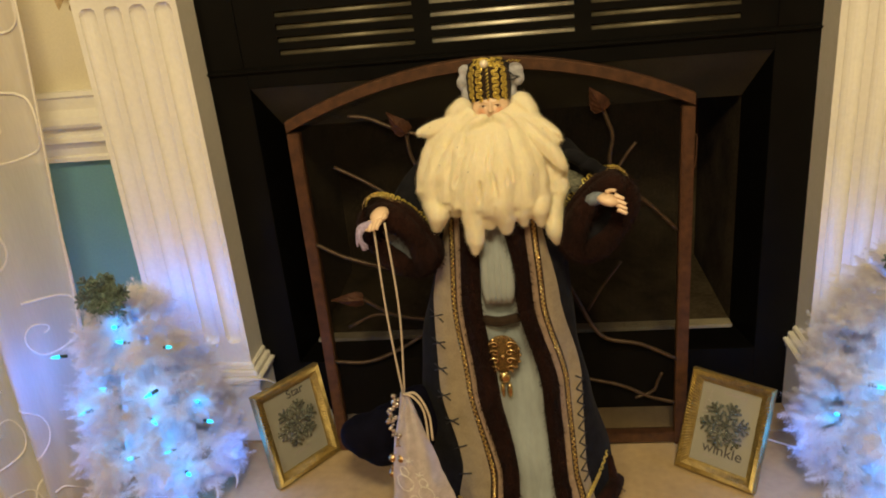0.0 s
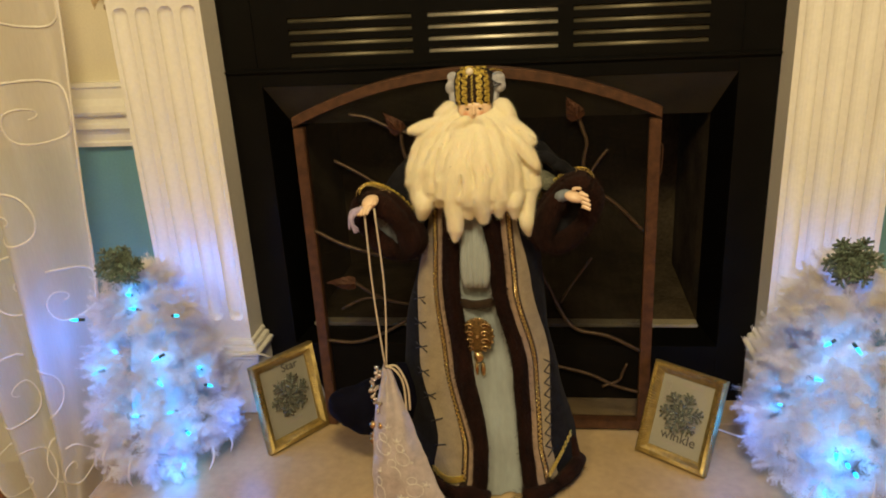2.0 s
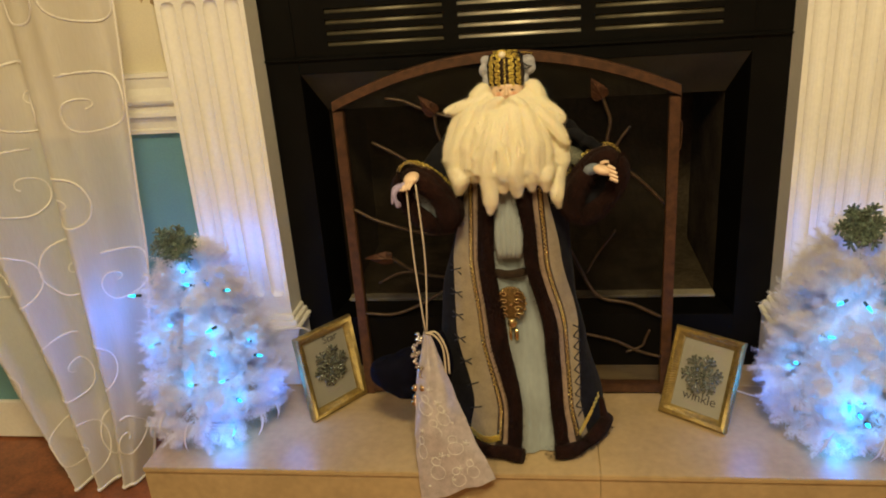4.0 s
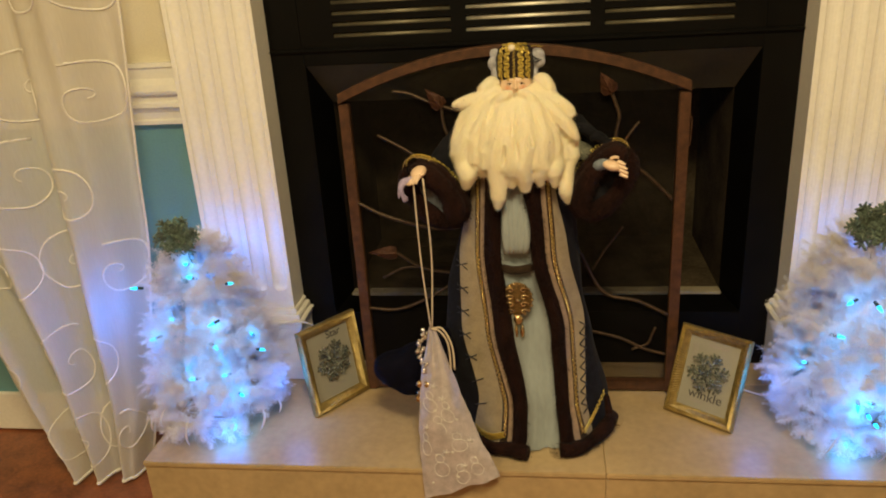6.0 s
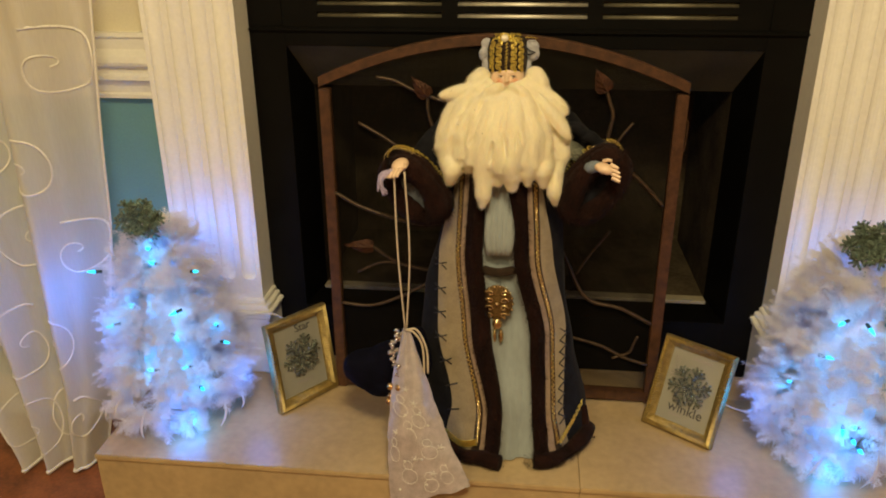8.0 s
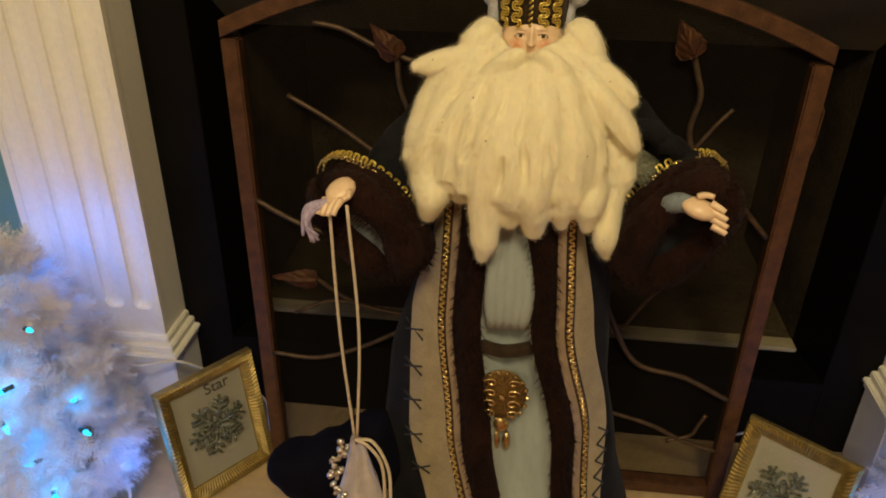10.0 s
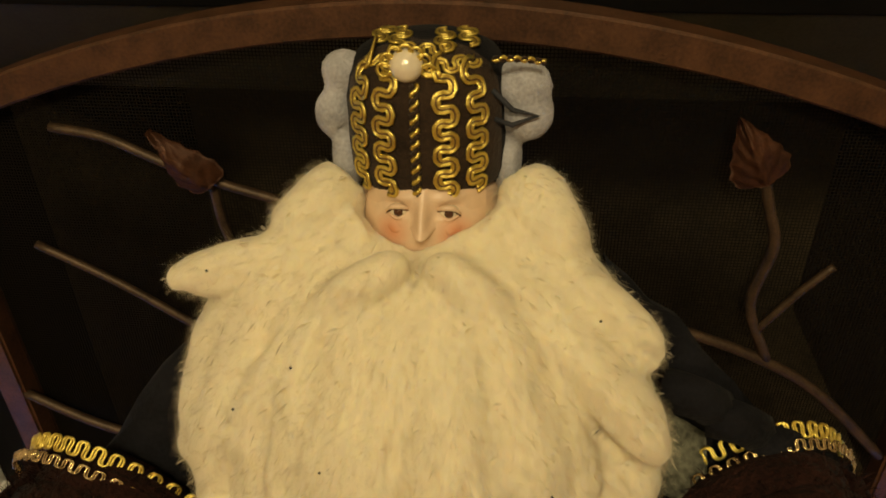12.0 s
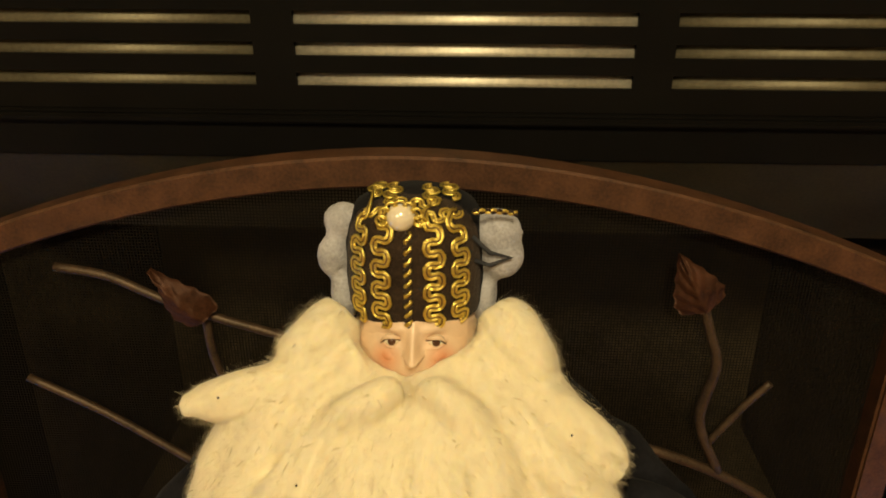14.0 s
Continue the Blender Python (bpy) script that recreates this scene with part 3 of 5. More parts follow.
# height: centre x, half width, depth to the front, centre y
SHAPE = [(0.84, 0.02, 0.07, 0.045, 1.385), (0.74, 0.02, 0.094, 0.056, 1.382), (0.63, 0.018, 0.108, 0.056, 1.385), (0.5, 0.006, 0.13, 0.062, 1.385), (0.39, 0.012, 0.146, 0.08, 1.385), (0.27, 0.032, 0.157, 0.11, 1.383), (0.203, 0.038, 0.158, 0.124, 1.38)]
# height: edges from the wearer's tan band through fur, gown and fur to the other tan band
BANDS = [
    (0.84, -0.0528, -0.0496, -0.0412, -0.0349, -0.0106, 0.0263, 0.058, 0.0664, 0.0749, 0.0791),
    (0.73, -0.0607, -0.0565, -0.0461, -0.0377, -0.0095, 0.0271, 0.0584, 0.0668, 0.0772, 0.0824),
    (0.585, -0.0932, -0.0618, -0.0524, -0.0451, -0.0137, 0.0406, 0.0667, 0.0761, 0.0866, 0.1085),
    (0.44, -0.0933, -0.0477, -0.0384, -0.0302, 0.006, 0.0743, 0.1012, 0.1094, 0.1188, 0.1394),
    (0.3, -0.0634, -0.017, -0.0049, 0.0032, 0.0304, 0.0829, 0.1081, 0.1172, 0.1263, 0.1404),
    (0.235, -0.0752, -0.0215, -0.0085, 0.0004, 0.0283, 0.0891, 0.1159, 0.1279, 0.1388, 0.1517),
    (0.203, -0.0881, -0.0347, -0.0179, -0.007, 0.0197, 0.0991, 0.1268, 0.1386, 0.1515, 0.1633)]


def robe_point(x, z, lift=0.0):
    cx, a, b, cy = interp(z, SHAPE)
    u = max(-0.985, min(0.985, (x - cx) / a))
    fold = 0.004 * math.sin(x * 75 + 2.0 * math.sin(z * 9)) * (1 - min(1, max(0, (z - 0.5) / 0.3)))
    return Vector((x, cy - (b + lift) * math.sqrt(1 - u * u) + fold, z))


def add_fibres(bm, seeds, length, width, mi, rnd, droop=0.0, spread=0.5):
    """Short tapering hairs from (place, direction) pairs."""
    for p, d in seeds:
        d = (d + Vector((rnd.uniform(-1, 1), rnd.uniform(-1, 1), rnd.uniform(-1, 1))) * spread).normalized()
        s = d.cross(Vector((rnd.uniform(-1, 1), rnd.uniform(-1, 1), rnd.uniform(-1, 1))))
        s = s.normalized() * width if s.length > 1e-6 else Vector((width, 0, 0))
        ln = length * rnd.uniform(0.5, 1.2)
        m = p + d * ln * 0.55
        e = m + (d + Vector((0, 0, -droop))).normalized() * ln * 0.45
        v = [bm.verts.new(q) for q in (p - s, p + s, m + s * 0.7, e, m - s * 0.7)]
        f = bm.faces.new(v)
        f.material_index = mi


def add_patch(bm, fn, nu, nv, mi, closed=False):
    g = [[bm.verts.new(fn(i / nu, j / nv)) for i in range(nu + (0 if closed else 1))] for j in range(nv + 1)]
    for r, s in zip(g, g[1:]):
        n = len(r)
        for i in range(n if closed else n - 1):
            f = bm.faces.new((r[i], r[(i + 1) % n], s[(i + 1) % n], s[i]))
            f.smooth, f.material_index = True, mi
    return g


def blended(bm, voxel, rounds):
    """The union of overlapping forms as one softly rounded mesh."""
    me = bpy.data.meshes.new("tmp")
    bm.to_mesh(me)
    bm.free()
    ob = bpy.data.objects.new("tmp", me)
    scene.collection.objects.link(ob)
    r = ob.modifiers.new("r", "REMESH")
    r.mode, r.voxel_size = "VOXEL", voxel
    s = ob.modifiers.new("s", "SMOOTH")
    s.factor, s.iterations = 0.5, rounds
    out = bpy.data.meshes.new_from_object(ob.evaluated_get(bpy.context.evaluated_depsgraph_get()))
    bpy.data.objects.remove(ob)
    return out


def join(bm, me, mi):
    n0 = len(bm.faces)
    bm.from_mesh(me)
    bm.faces.ensure_lookup_table()
    for f in bm.faces[n0:]:
        f.material_index, f.smooth = mi, True
    return bm


def braid(bm, path, normal, amp, period, r, mi=BRAID, threads=2):
    """A serpentine metallic braid along a path; normal gives the outward way at a place."""
    total = sum((b - a).length for a, b in zip(path, path[1:]))
    n = max(8, int(total / period * 18))
    dense = []
    for i in range(n + 1):
        s = i / n * (len(path) - 1)
        k = min(int(s), len(path) - 2)
        dense.append(path[k].lerp(path[k + 1], s - k))
    for th in range(threads):
        line = []
        for i, p in enumerate(dense):
            d = (dense[min(i + 1, n)] - dense[max(i - 1, 0)]).normalized()
            nn = normal(p)
            side = d.cross(nn).normalized()
            ph = 2 * math.pi * (i / n * total) / period
            line.append(p + side * amp * math.sin(ph) + d * (amp * -0.25 * math.sin(2 * ph) + (th - (threads - 1) / 2) * r * 2.1) + nn * r * (1 + 0.4 * th))
        add_tube(bm, line, r, 5, mi)


def serpentine(bm, path, normal, amp, period, gap, r):
    """A looped ribbon of braid: gold edges, dark gold thread between them."""
    total = sum((b - a).length for a, b in zip(path, path[1:]))
    n = int(total / period * 22)
    mid, ways = [], []
    for i in range(n + 1):
        q = i / n * (len(path) - 1)
        k = min(int(q), len(path) - 2)
        p, d, nn = path[k].lerp(path[k + 1], q - k), (path[k + 1] - path[k]).normalized(), normal(path[k].lerp(path[k + 1], q - k))
        side = d.cross(nn).normalized()
        ph = 2 * math.pi * (i / n * total) / period
        mid.append(p + side * amp * math.sin(ph) - d * amp * 0.34 * math.sin(2 * ph))
        ways.append(nn)
    for off, rr, mi, up in ((-gap, r, BRAID, 1.0), (gap, r, BRAID, 1.0), (0.0, gap * 0.62, DARKGOLD, 0.5), (-gap * 0.5, r * 0.7, BRAID, 1.6), (gap * 0.5, r * 0.7, BRAID, 1.6)):
        line = []
        for i, p in enumerate(mid):
            d = (mid[min(i + 1, n)] - mid[max(i - 1, 0)]).normalized()
            line.append(p + d.cross(ways[i]).normalized() * (off * (1 + 0.12 * math.sin(i * 2.4))) + ways[i] * rr * up)
        add_tube(bm, line, rr, 5, mi)


# tips of the hanging locks: side to side, how far forward they lie, and their foot
TIPS = [(-0.084, 1.338, 0.752, 0.015), (-0.07, 1.316, 0.72, 0.0165), (-0.047, 1.312, 0.756, 0.011), (-0.014, 1.299, 0.686, 0.013), (0.01, 1.300, 0.724, 0.0145), (0.034, 1.300, 0.718, 0.016), (0.06, 1.303, 0.724, 0.015), (0.084, 1.307, 0.722, 0.014), (0.106, 1.316, 0.688, 0.0115), (0.112, 1.338, 0.74, 0.015)]


def beard_line(tx, ty, tz, layer, rnd):
    """One lock of the beard from cheek to tip."""
    j = lambda k: rnd.uniform(-k, k)
    s = max(-1, min(1, (tx - 0.015) / 0.095))
    a = abs(s)
    return smooth_line([
        (0.018 + 0.026 * s, 1.358 + 0.010 * a, 0.862 + 0.018 * a),
        (0.018 + 0.066 * s + j(0.003), 1.322 + 0.036 * a * a, 0.848 + 0.009 * a),
        (0.016 + 0.089 * s + j(0.004), 1.297 + 0.046 * a * a, 0.808 - 0.006 * a + j(0.004)),
        (0.016 + 0.093 * s + j(0.004), 1.291 + 0.046 * a * a, 0.765 + j(0.004)),
        (tx * 0.96 + 0.001, ty - 0.002, tz + 0.028), (tx, ty, tz)], 5)


def doll():
    rnd = random.Random(11)
    bm = bmesh.new()
    # robe: columns across the front follow the bands, then round the back
    zs = [0.203 + (0.84 - 0.203) * i / 56 for i in range(57)]
    order = [NAVY, SUEDE, BROC, STRIP, FUR, GOWN, FUR, STRIP, BROC, SUEDE, NAVY]
    sub = [4, 4, 2, 2, 5, 8, 5, 2, 2, 4, 4]
    rows = []
    kinds = []
    for z in zs:
        cx, a, b, cy = interp(z, SHAPE)
        e = [cx - a * 0.985] + interp(z, BANDS) + [cx + a * 0.985]
        for i in range(1, len(e)):
            e[i] = max(e[i], e[i - 1] + 0.0004)
        row = []
        for k, (p, q) in enumerate(zip(e, e[1:])):
            for i in range(sub[k]):
                t = i / sub[k]
                x = p + (q - p) * t
                lift = 0.0
                if order[k] == FUR:
                    lift = 0.004 + 0.013 * math.sin(math.pi * t)
                elif order[k] == GOWN:
                    lift = -0.020 * math.sin(math.pi * t) ** 0.5 + 0.003 * math.sin(t * 17 + z * 8)
                elif order[k] == STRIP:
                    lift = 0.004
                elif order[k] == BROC:
                    lift = 0.003
                row.append(robe_point(x, z, lift))
                if z == zs[0]:
                    kinds.append(order[k])
        for i in range(15):
            q = math.pi * (0.03 + 0.94 * i / 14)
            row.append(Vector((cx + a * math.cos(q), cy + 0.085 * math.sin(q), z)))
            if z == zs[0]:
                kinds.append(NAVY)
        rows.append([bm.verts.new(p) for p in row])
    n = len(rows[0])
    for r, s in zip(rows, rows[1:]):
        for i in range(n):
            f = bm.faces.new((r[i], r[(i + 1) % n], s[(i + 1) % n], s[i]))
            f.smooth, f.material_index = True, kinds[i]
    bm.faces.new(rows[-1]).material_index = NAVY
    # fur hem round the foot of each coat front
    hem = []
    for x0, x1 in ((-0.118, 0.030), (0.090, 0.194)):
        pts = []
        for i in range(15):
            x = x0 + (x1 - x0) * i / 14
            p = robe_point(x, 0.217, 0.014)
            t = i / 14 if x0 > 0 else 1 - i / 14
            pts.append(Vector((p.x, p.y, 0.2165 + 0.05 * max(0, t - 0.55) ** 1.6)))
        add_tube(bm, pts, lambda t: 0.0135 + 0.002 * math.sin(9 * t), 9, FUR)
        hem.append(pts)
    # side fur up the outer edge of the coat
    pts = [robe_point(interp(z, SHAPE)[0] + interp(z, SHAPE)[1] * 0.965, z, 0.008) for z in (0.218, 0.235, 0.255, 0.275)]
    add_tube(bm, pts, lambda t: 0.0125 - 0.007 * t, 8, FUR)
    # gold braid down the fronts and along the hems
    outward = lambda p: Vector(((p.x - 0.02) * 4, -1, 0.05)).normalized()
    for k in (1, 7):
        path = []
        for i in range(41):
            z = 0.80 - (0.80 - 0.236) * i / 40
            e = interp(z, BANDS)
            path.append(robe_point((e[k] + e[k + 1]) / 2, z, 0.005))
        braid(bm, path, outward, 0.0030, 0.0080, 0.00065, JEWEL)
        braid(bm, path, outward, 0.0016, 0.0080, 0.0006, threads=1)
    for x0, x1, side in ((-0.075, -0.016, 1),):
        path = [robe_point(x0 + (x1 - x0) * i / 12, 0.238 + 0.006 * math.sin(math.pi * i / 12) * -side, 0.006) for i in range(13)]
        braid(bm, path, outward, 0.0032, 0.0085, 0.0010)
        braid(bm, [p + Vector((0, -0.002, 0.008)) for p in path], outward, 0.0026, 0.0066, 0.0008)
    path = [robe_point(0.137 + (0.178 - 0.137) * t, 0.238 + 0.05 * t, 0.006) for t in (0, 0.3, 0.6, 1)]
    braid(bm, path, outward, 0.0032, 0.0085, 0.0010)
    # stitched crosses and zigzags where tan meets navy
    for i in range(7):
        z = 0.56 - 0.045 * i
        x = interp(z, BANDS)[0]
        w = 0.011
        for sg in (-1, 1):
            if i < 5 or sg > 0:
                add_tube(bm, [robe_point(x - w + 0.004, z - sg * 0.006, 0.003), robe_point(x + w + 0.004, z + sg * 0.006, 0.003)], 0.0012, 5, STITCH)
    pts = []
    for i in range(17):
        z = 0.44 - 0.0105 * i
        x = interp(z, BANDS)[9]
        pts.append(robe_point(x + (0.002 if i % 2 else -0.010), z, 0.004))
    for a, b in zip(pts, pts[1:]):
        add_tube(bm, [a, b], 0.0012, 5, STITCH)
    # jabot: gathered cloth under the beard, belt and hanging jewel
    for i in range(5):
        x = -0.003 + 0.036 * i / 4
        line = smooth_line([(0.012 + (x - 0.012) * 0.6, 1.335, 0.72), (x, 1.324, 0.65), (0.013 + (x - 0.013) * 0.9, 1.322, 0.593)], 4)
        add_tube(bm, line, lambda t: 0.0072 + 0.002 * t - 0.004 * max(0, t - 0.8) * 5, 7, GOWN)
    add_tube(bm, smooth_line([(-0.024, 1.334, 0.562), (0.012, 1.326, 0.558), (0.05, 1.334, 0.562)], 5), 0.008, 8, BROC)
    jx, jy, jz = 0.014, 1.318, 0.502
    add_ball(bm, (jx, jy + 0.004, jz), (0.0285, 0.005, 0.034), DARKGOLD, 18, 10)
    for i in range(4):
        for sx in (-1, 1):
            c = Vector((jx + sx * 0.0125, jy - 0.004, jz + 0.021 - 0.0145 * i))
            add_tube(bm, [c + Vector((0.0088 * math.cos(a) * sx, -0.001, 0.0066 * math.sin(a))) * (1 - 0.09 * k) for k, a in enumerate([0.7 * q for q in range(10)])], 0.0017, 6, JEWEL)
    for k in range(18):
        a = 2 * math.pi * k / 18
        add_ball(bm, (jx + 0.028 * math.cos(a), jy - 0.001, jz + 0.033 * math.sin(a)), 0.003, JEWEL, 6, 5)
    add_ball(bm, (jx, jy - 0.003, jz), 0.0045, JEWEL, 8, 6)
    add_ball(bm, (jx + 0.001, jy, 0.460), (0.010, 0.005, 0.011), JEWEL, 10, 7)
    for dx in (-0.0055, 0.0065):
        add_tube(bm, [Vector((jx + 0.002 + dx, jy, z)) for z in (0.450, 0.444, 0.436, 0.427, 0.423)], lambda t: 0.002 + 0.0032 * math.sin(math.pi * t), 7, JEWEL)
    # plinth between the fronts
    add_box(bm, (-0.02, 1.285, 0.201), (0.10, 1.42, 0.215), 0.002, BROC)
    # sleeves with wide fur cuffs
    fur_seeds = []
    for sg, sh, up, down, face in ((-1, (-0.055, 1.400, 0.800), (-0.160, 1.306, 0.752), (-0.098, 1.318, 0.664), Vector((-0.35, -0.93, 0.05))),
                                   (1, (0.100, 1.395, 0.800), (0.199, 1.318, 0.770), (0.138, 1.322, 0.674), Vector((0.25, -0.95, 0.12)))):
        sh, up, down = Vector(sh), Vector(up), Vector(down)
        mid, ax = (up + down) / 2, (up - down) / 2
        face = face.normalized()
        cross = face.cross(ax).normalized() * 0.030

        def ring(t, grow, k, mid=mid, ax=ax, cross=cross):
            q = 2 * math.pi * t
            return mid + ax * math.cos(q) * grow + cross * math.sin(q) * grow
        start = lambda u: sh + Vector((0, 0.0, 0.045 * math.cos(2 * math.pi * u))) + Vector((0.0, 0.035 * math.sin(2 * math.pi * u), 0))
        back = -face * 0.035
        add_patch(bm, lambda u, v: (start(u).lerp(ring(u, 1.0, 0) + back, v) + Vector((0, 0, 0.012 * math.sin(math.pi * v) + 0.003 * math.sin(20 * v + 9 * u)))), 24, 8, NAVY, True)
        for rr, off, g in ((0.019, -0.016, 1.02), (0.019, 0.003, 0.98)):
            line = [ring(i / 28, g, 0) - face * -off for i in range(29)]
            add_tube(bm, line, lambda t, rr=rr: rr * (1 + 0.10 * math.sin(23 * t)), 10, FUR)
            for i, p in enumerate(line):
                for _ in range(150):
                    d = Vector((rnd.gauss(0, 1), rnd.gauss(0, 1) - 0.5, rnd.gauss(0, 1))).normalized()
                    if d.y < 0.5:
                        fur_seeds.append((p + (line[min(i + 1, 28)] - p) * rnd.random() + d * rr * 0.96, d))
        add_patch(bm, lambda u, v: mid + face * (0.010 - 0.012 * (1 - v)) + (ring(u, 0.82 * v, 0) - mid), 20, 4, NAVY if sg > 0 else LINING, True)
        # braid where the cuff joins the sleeve
        path = [ring((-0.30 if sg < 0 else -0.16) + 0.46 * i / 14, 1.42 if sg < 0 else 1.33, 0) + back * (0.6 if sg < 0 else 0.95) + Vector((0, 0.004, 0.006)) for i in range(15)]
        up_n = lambda p: Vector((sg * 0.35, -0.45, 0.82)).normalized()
        braid(bm, path, up_n, 0.0036, 0.0085, 0.0006)
        braid(bm, [p + face * 0.010 for p in path], up_n, 0.0024, 0.0075, 0.0005, JEWEL)
        # painted palm with four fingers and a thumb
        if sg < 0:
            c, d = Vector((-0.146, 1.278, 0.762)), Vector((-0.35, -0.75, -0.35)).normalized()
        else:
            c, d = Vector((0.178, 1.284, 0.764)), Vector((0.74, -0.60, 0.22)).normalized()
        if sg > 0:
            d = Vector((0.86, -0.40, -0.22)).normalized()
        w = d.cross(Vector((0, 0.5, 1))).normalized() if sg < 0 else Vector((-0.20, 0.10, 1)).normalized()
        q = d.to_track_quat("Y", "Z")
        add_ball(bm, c, (0.0135, 0.0165, 0.0085), SKIN, 12, 8, q)
        for k in range(4):
            o = c + d * 0.012 + w * (0.0070 * (k - 1.5))
            add_tube(bm, smooth_line([o, o + d * 0.009 + Vector((0, 0, -0.001)), o + d * (0.016 - 0.0015 * abs(k - 1.5)) + Vector((0, 0, -0.005 if sg < 0 else -0.002))], 3), lambda t: 0.0039 - 0.0013 * t, 7, SKIN)
        add_tube(bm, smooth_line([c + w * 0.011 * sg, c + w * 0.016 * sg + d * 0.007, c + w * 0.015 * sg + d * 0.015 + Vector((0, 0, 0.003))], 3), lambda t: 0.0034 - 0.001 * t, 7, SKIN)
        if sg > 0:
            add_tube(bm, smooth_line([c - d * 0.024 + Vector((0, 0.012, -0.012)), c - d * 0.016 + Vector((0, 0.004, -0.004)), c - d * 0.007], 4), lambda t: 0.0115 - 0.004 * t, 9, LINING)
    # patchwork panel on the shoulder
    add_patch(bm, lambda u, v: Vector((0.112 + 0.038 * u, 1.336 - 0.006 * u + 0.028 * v, 0.768 + 0.032 * v - 0.012 * u - 0.010 * v * u)), 8, 6, PLUSH)
    for k in range(4):
        add_tube(bm, smooth_line([(0.125 + 0.022 * k, 1.350, 0.812 - 0.014 * k), (0.137 + 0.022 * k, 1.346, 0.812 - 0.014 * k), (0.150 + 0.02 * k, 1.352, 0.800 - 0.013 * k)], 3), 0.010, 8, NAVY)
    # fur pile on the bands and hems
    for k in (3, 5):
        for _ in range(5200):
            z = rnd.uniform(0.21, 0.80)
            e = interp(z, BANDS)
            t = rnd.random()
            x = e[k] + (e[k + 1] - e[k]) * t
            fur_seeds.append((robe_point(x, z, 0.004 + 0.013 * math.sin(math.pi * t)), Vector(((t - 0.5) * 1.6, -1, -0.3))))
    for pts in hem:
        for _ in range(1500):
            p = pts[rnd.randrange(len(pts) - 1)].lerp(pts[rnd.randrange(1, len(pts))], 0.0)
            d = Vector((rnd.gauss(0, 1), -abs(rnd.gauss(0, 1)), rnd.gauss(0, 0.8))).normalized()
            fur_seeds.append((p + d * 0.0125 + Vector((rnd.uniform(-0.005, 0.005), 0, 0)), d))
    add_fibres(bm, [q for q in fur_seeds if q[0].z > 0.208], 0.0085, 0.00030, FUR, rnd, 0.4, 0.5)
    # navy velvet sack slung beside the coat
    sack = bmesh.new()
    for p, s in (((-0.222, 1.335, 0.345), (0.050, 0.045, 0.040)), ((-0.185, 1.345, 0.352), (0.050, 0.045, 0.045)), ((-0.238, 1.325, 0.360), (0.032, 0.035, 0.026)), ((-0.140, 1.36, 0.36), (0.05, 0.04, 0.06)),
                 ((-0.205, 1.33, 0.318), (0.035, 0.04, 0.024))):
        add_ball(sack, p, s)
    me = blended(sack, 0.006, 4)
    for v in me.vertices:
        v.co += Vector(noise.noise_vector(v.co * 28)) * 0.007
    join(bm, me, VELVET)
    # head
    add_ball(bm, (0.019, 1.3905, 0.8790), (0.032, 0.034, 0.031), SKIN, 20, 14)
    bump = lambda v, c, w: math.exp(-((v - c) / w) ** 2)

    def face_point(u, v):
        dx, z = (u - 0.5) * 0.050, 0.868 + 0.036 * v
        a = abs(dx)
        y = 1.3585 + 0.014 * (dx / 0.025) ** 2 + 0.004 * ((z - 0.888) / 0.02) ** 2
        nose = min(1.0, max(0.0, (0.9000 - z) / 0.0125)) ** 1.3 * (1 if z > 0.8868 else max(0, (z - 0.8843) / 0.0025) ** 0.6)
        y -= (0.0025 * bump(z, 0.897, 0.006) + 0.0105 * nose) * math.exp(-(a / (0.0021 + 0.0011 * nose)) ** 2.4)
        y -= 0.0028 * nose * bump(a, 0.0032, 0.0016) * bump(z, 0.8873, 0.0018)
        y -= 0.0013 * bump(z, 0.8995, 0.0021) * bump(a, 0.0095, 0.0065)
        y += 0.0024 * bump(a, 0.0103, 0.0046) * bump(z, 0.8940, 0.0024)
        y -= 0.0030 * bump(a, 0.0125, 0.0050) * bump(z, 0.8850, 0.0042)
        y -= 0.0010 * bump(a, 0.0100, 0.0040) * bump(z, 0.8905, 0.0012)
        return Vector((0.0193 + dx, y, z - 0.0022))
    add_patch(bm, face_point, 74, 60, SKIN)
    for sx in (-1, 1):
        ex = 0.0193 + sx * 0.0104
        tilt = -sx * 0.0006
        add_ball(bm, (ex, 1.3622, 0.8912), (0.0042, 0.0036, 0.0027), PEARL, 14, 10)
        add_ball(bm, (ex + 0.0003, 1.3597, 0.8914), (0.0021, 0.0015, 0.0020), EYE, 12, 8)
        lid = [(ex - 0.0050, 1.3615, 0.8912 + sx * 0.0007), (ex - 0.0020, 1.3592, 0.8940), (ex + 0.0020, 1.3592, 0.8940), (ex + 0.0050, 1.3615, 0.8912 - sx * 0.0007)]
        add_tube(bm, smooth_line(lid, 4), lambda t: 0.0004 + 0.0008 * math.sin(math.pi * t), 7, SKIN)
        add_tube(bm, smooth_line([(x, y - 0.0004, z - 0.0008) for x, y, z in lid], 4), lambda t: 0.0002 + 0.0003 * math.sin(math.pi * t), 5, EYE)
        add_tube(bm, smooth_line([(ex - 0.0048, 1.3615, 0.8904), (ex, 1.3598, 0.8882), (ex + 0.0048, 1.3615, 0.8904)], 4), lambda t: 0.0003 + 0.0006 * math.sin(math.pi * t), 7, SKIN)
    # hat
    hc, hy = 0.0185, 1.395
    prof = [(0.8970, 0.0330), (0.902, 0.0345), (0.912, 0.0350), (0.930, 0.0345), (0.940, 0.0328), (0.947, 0.0290), (0.9515, 0.0200), (0.9535, 0.006)]

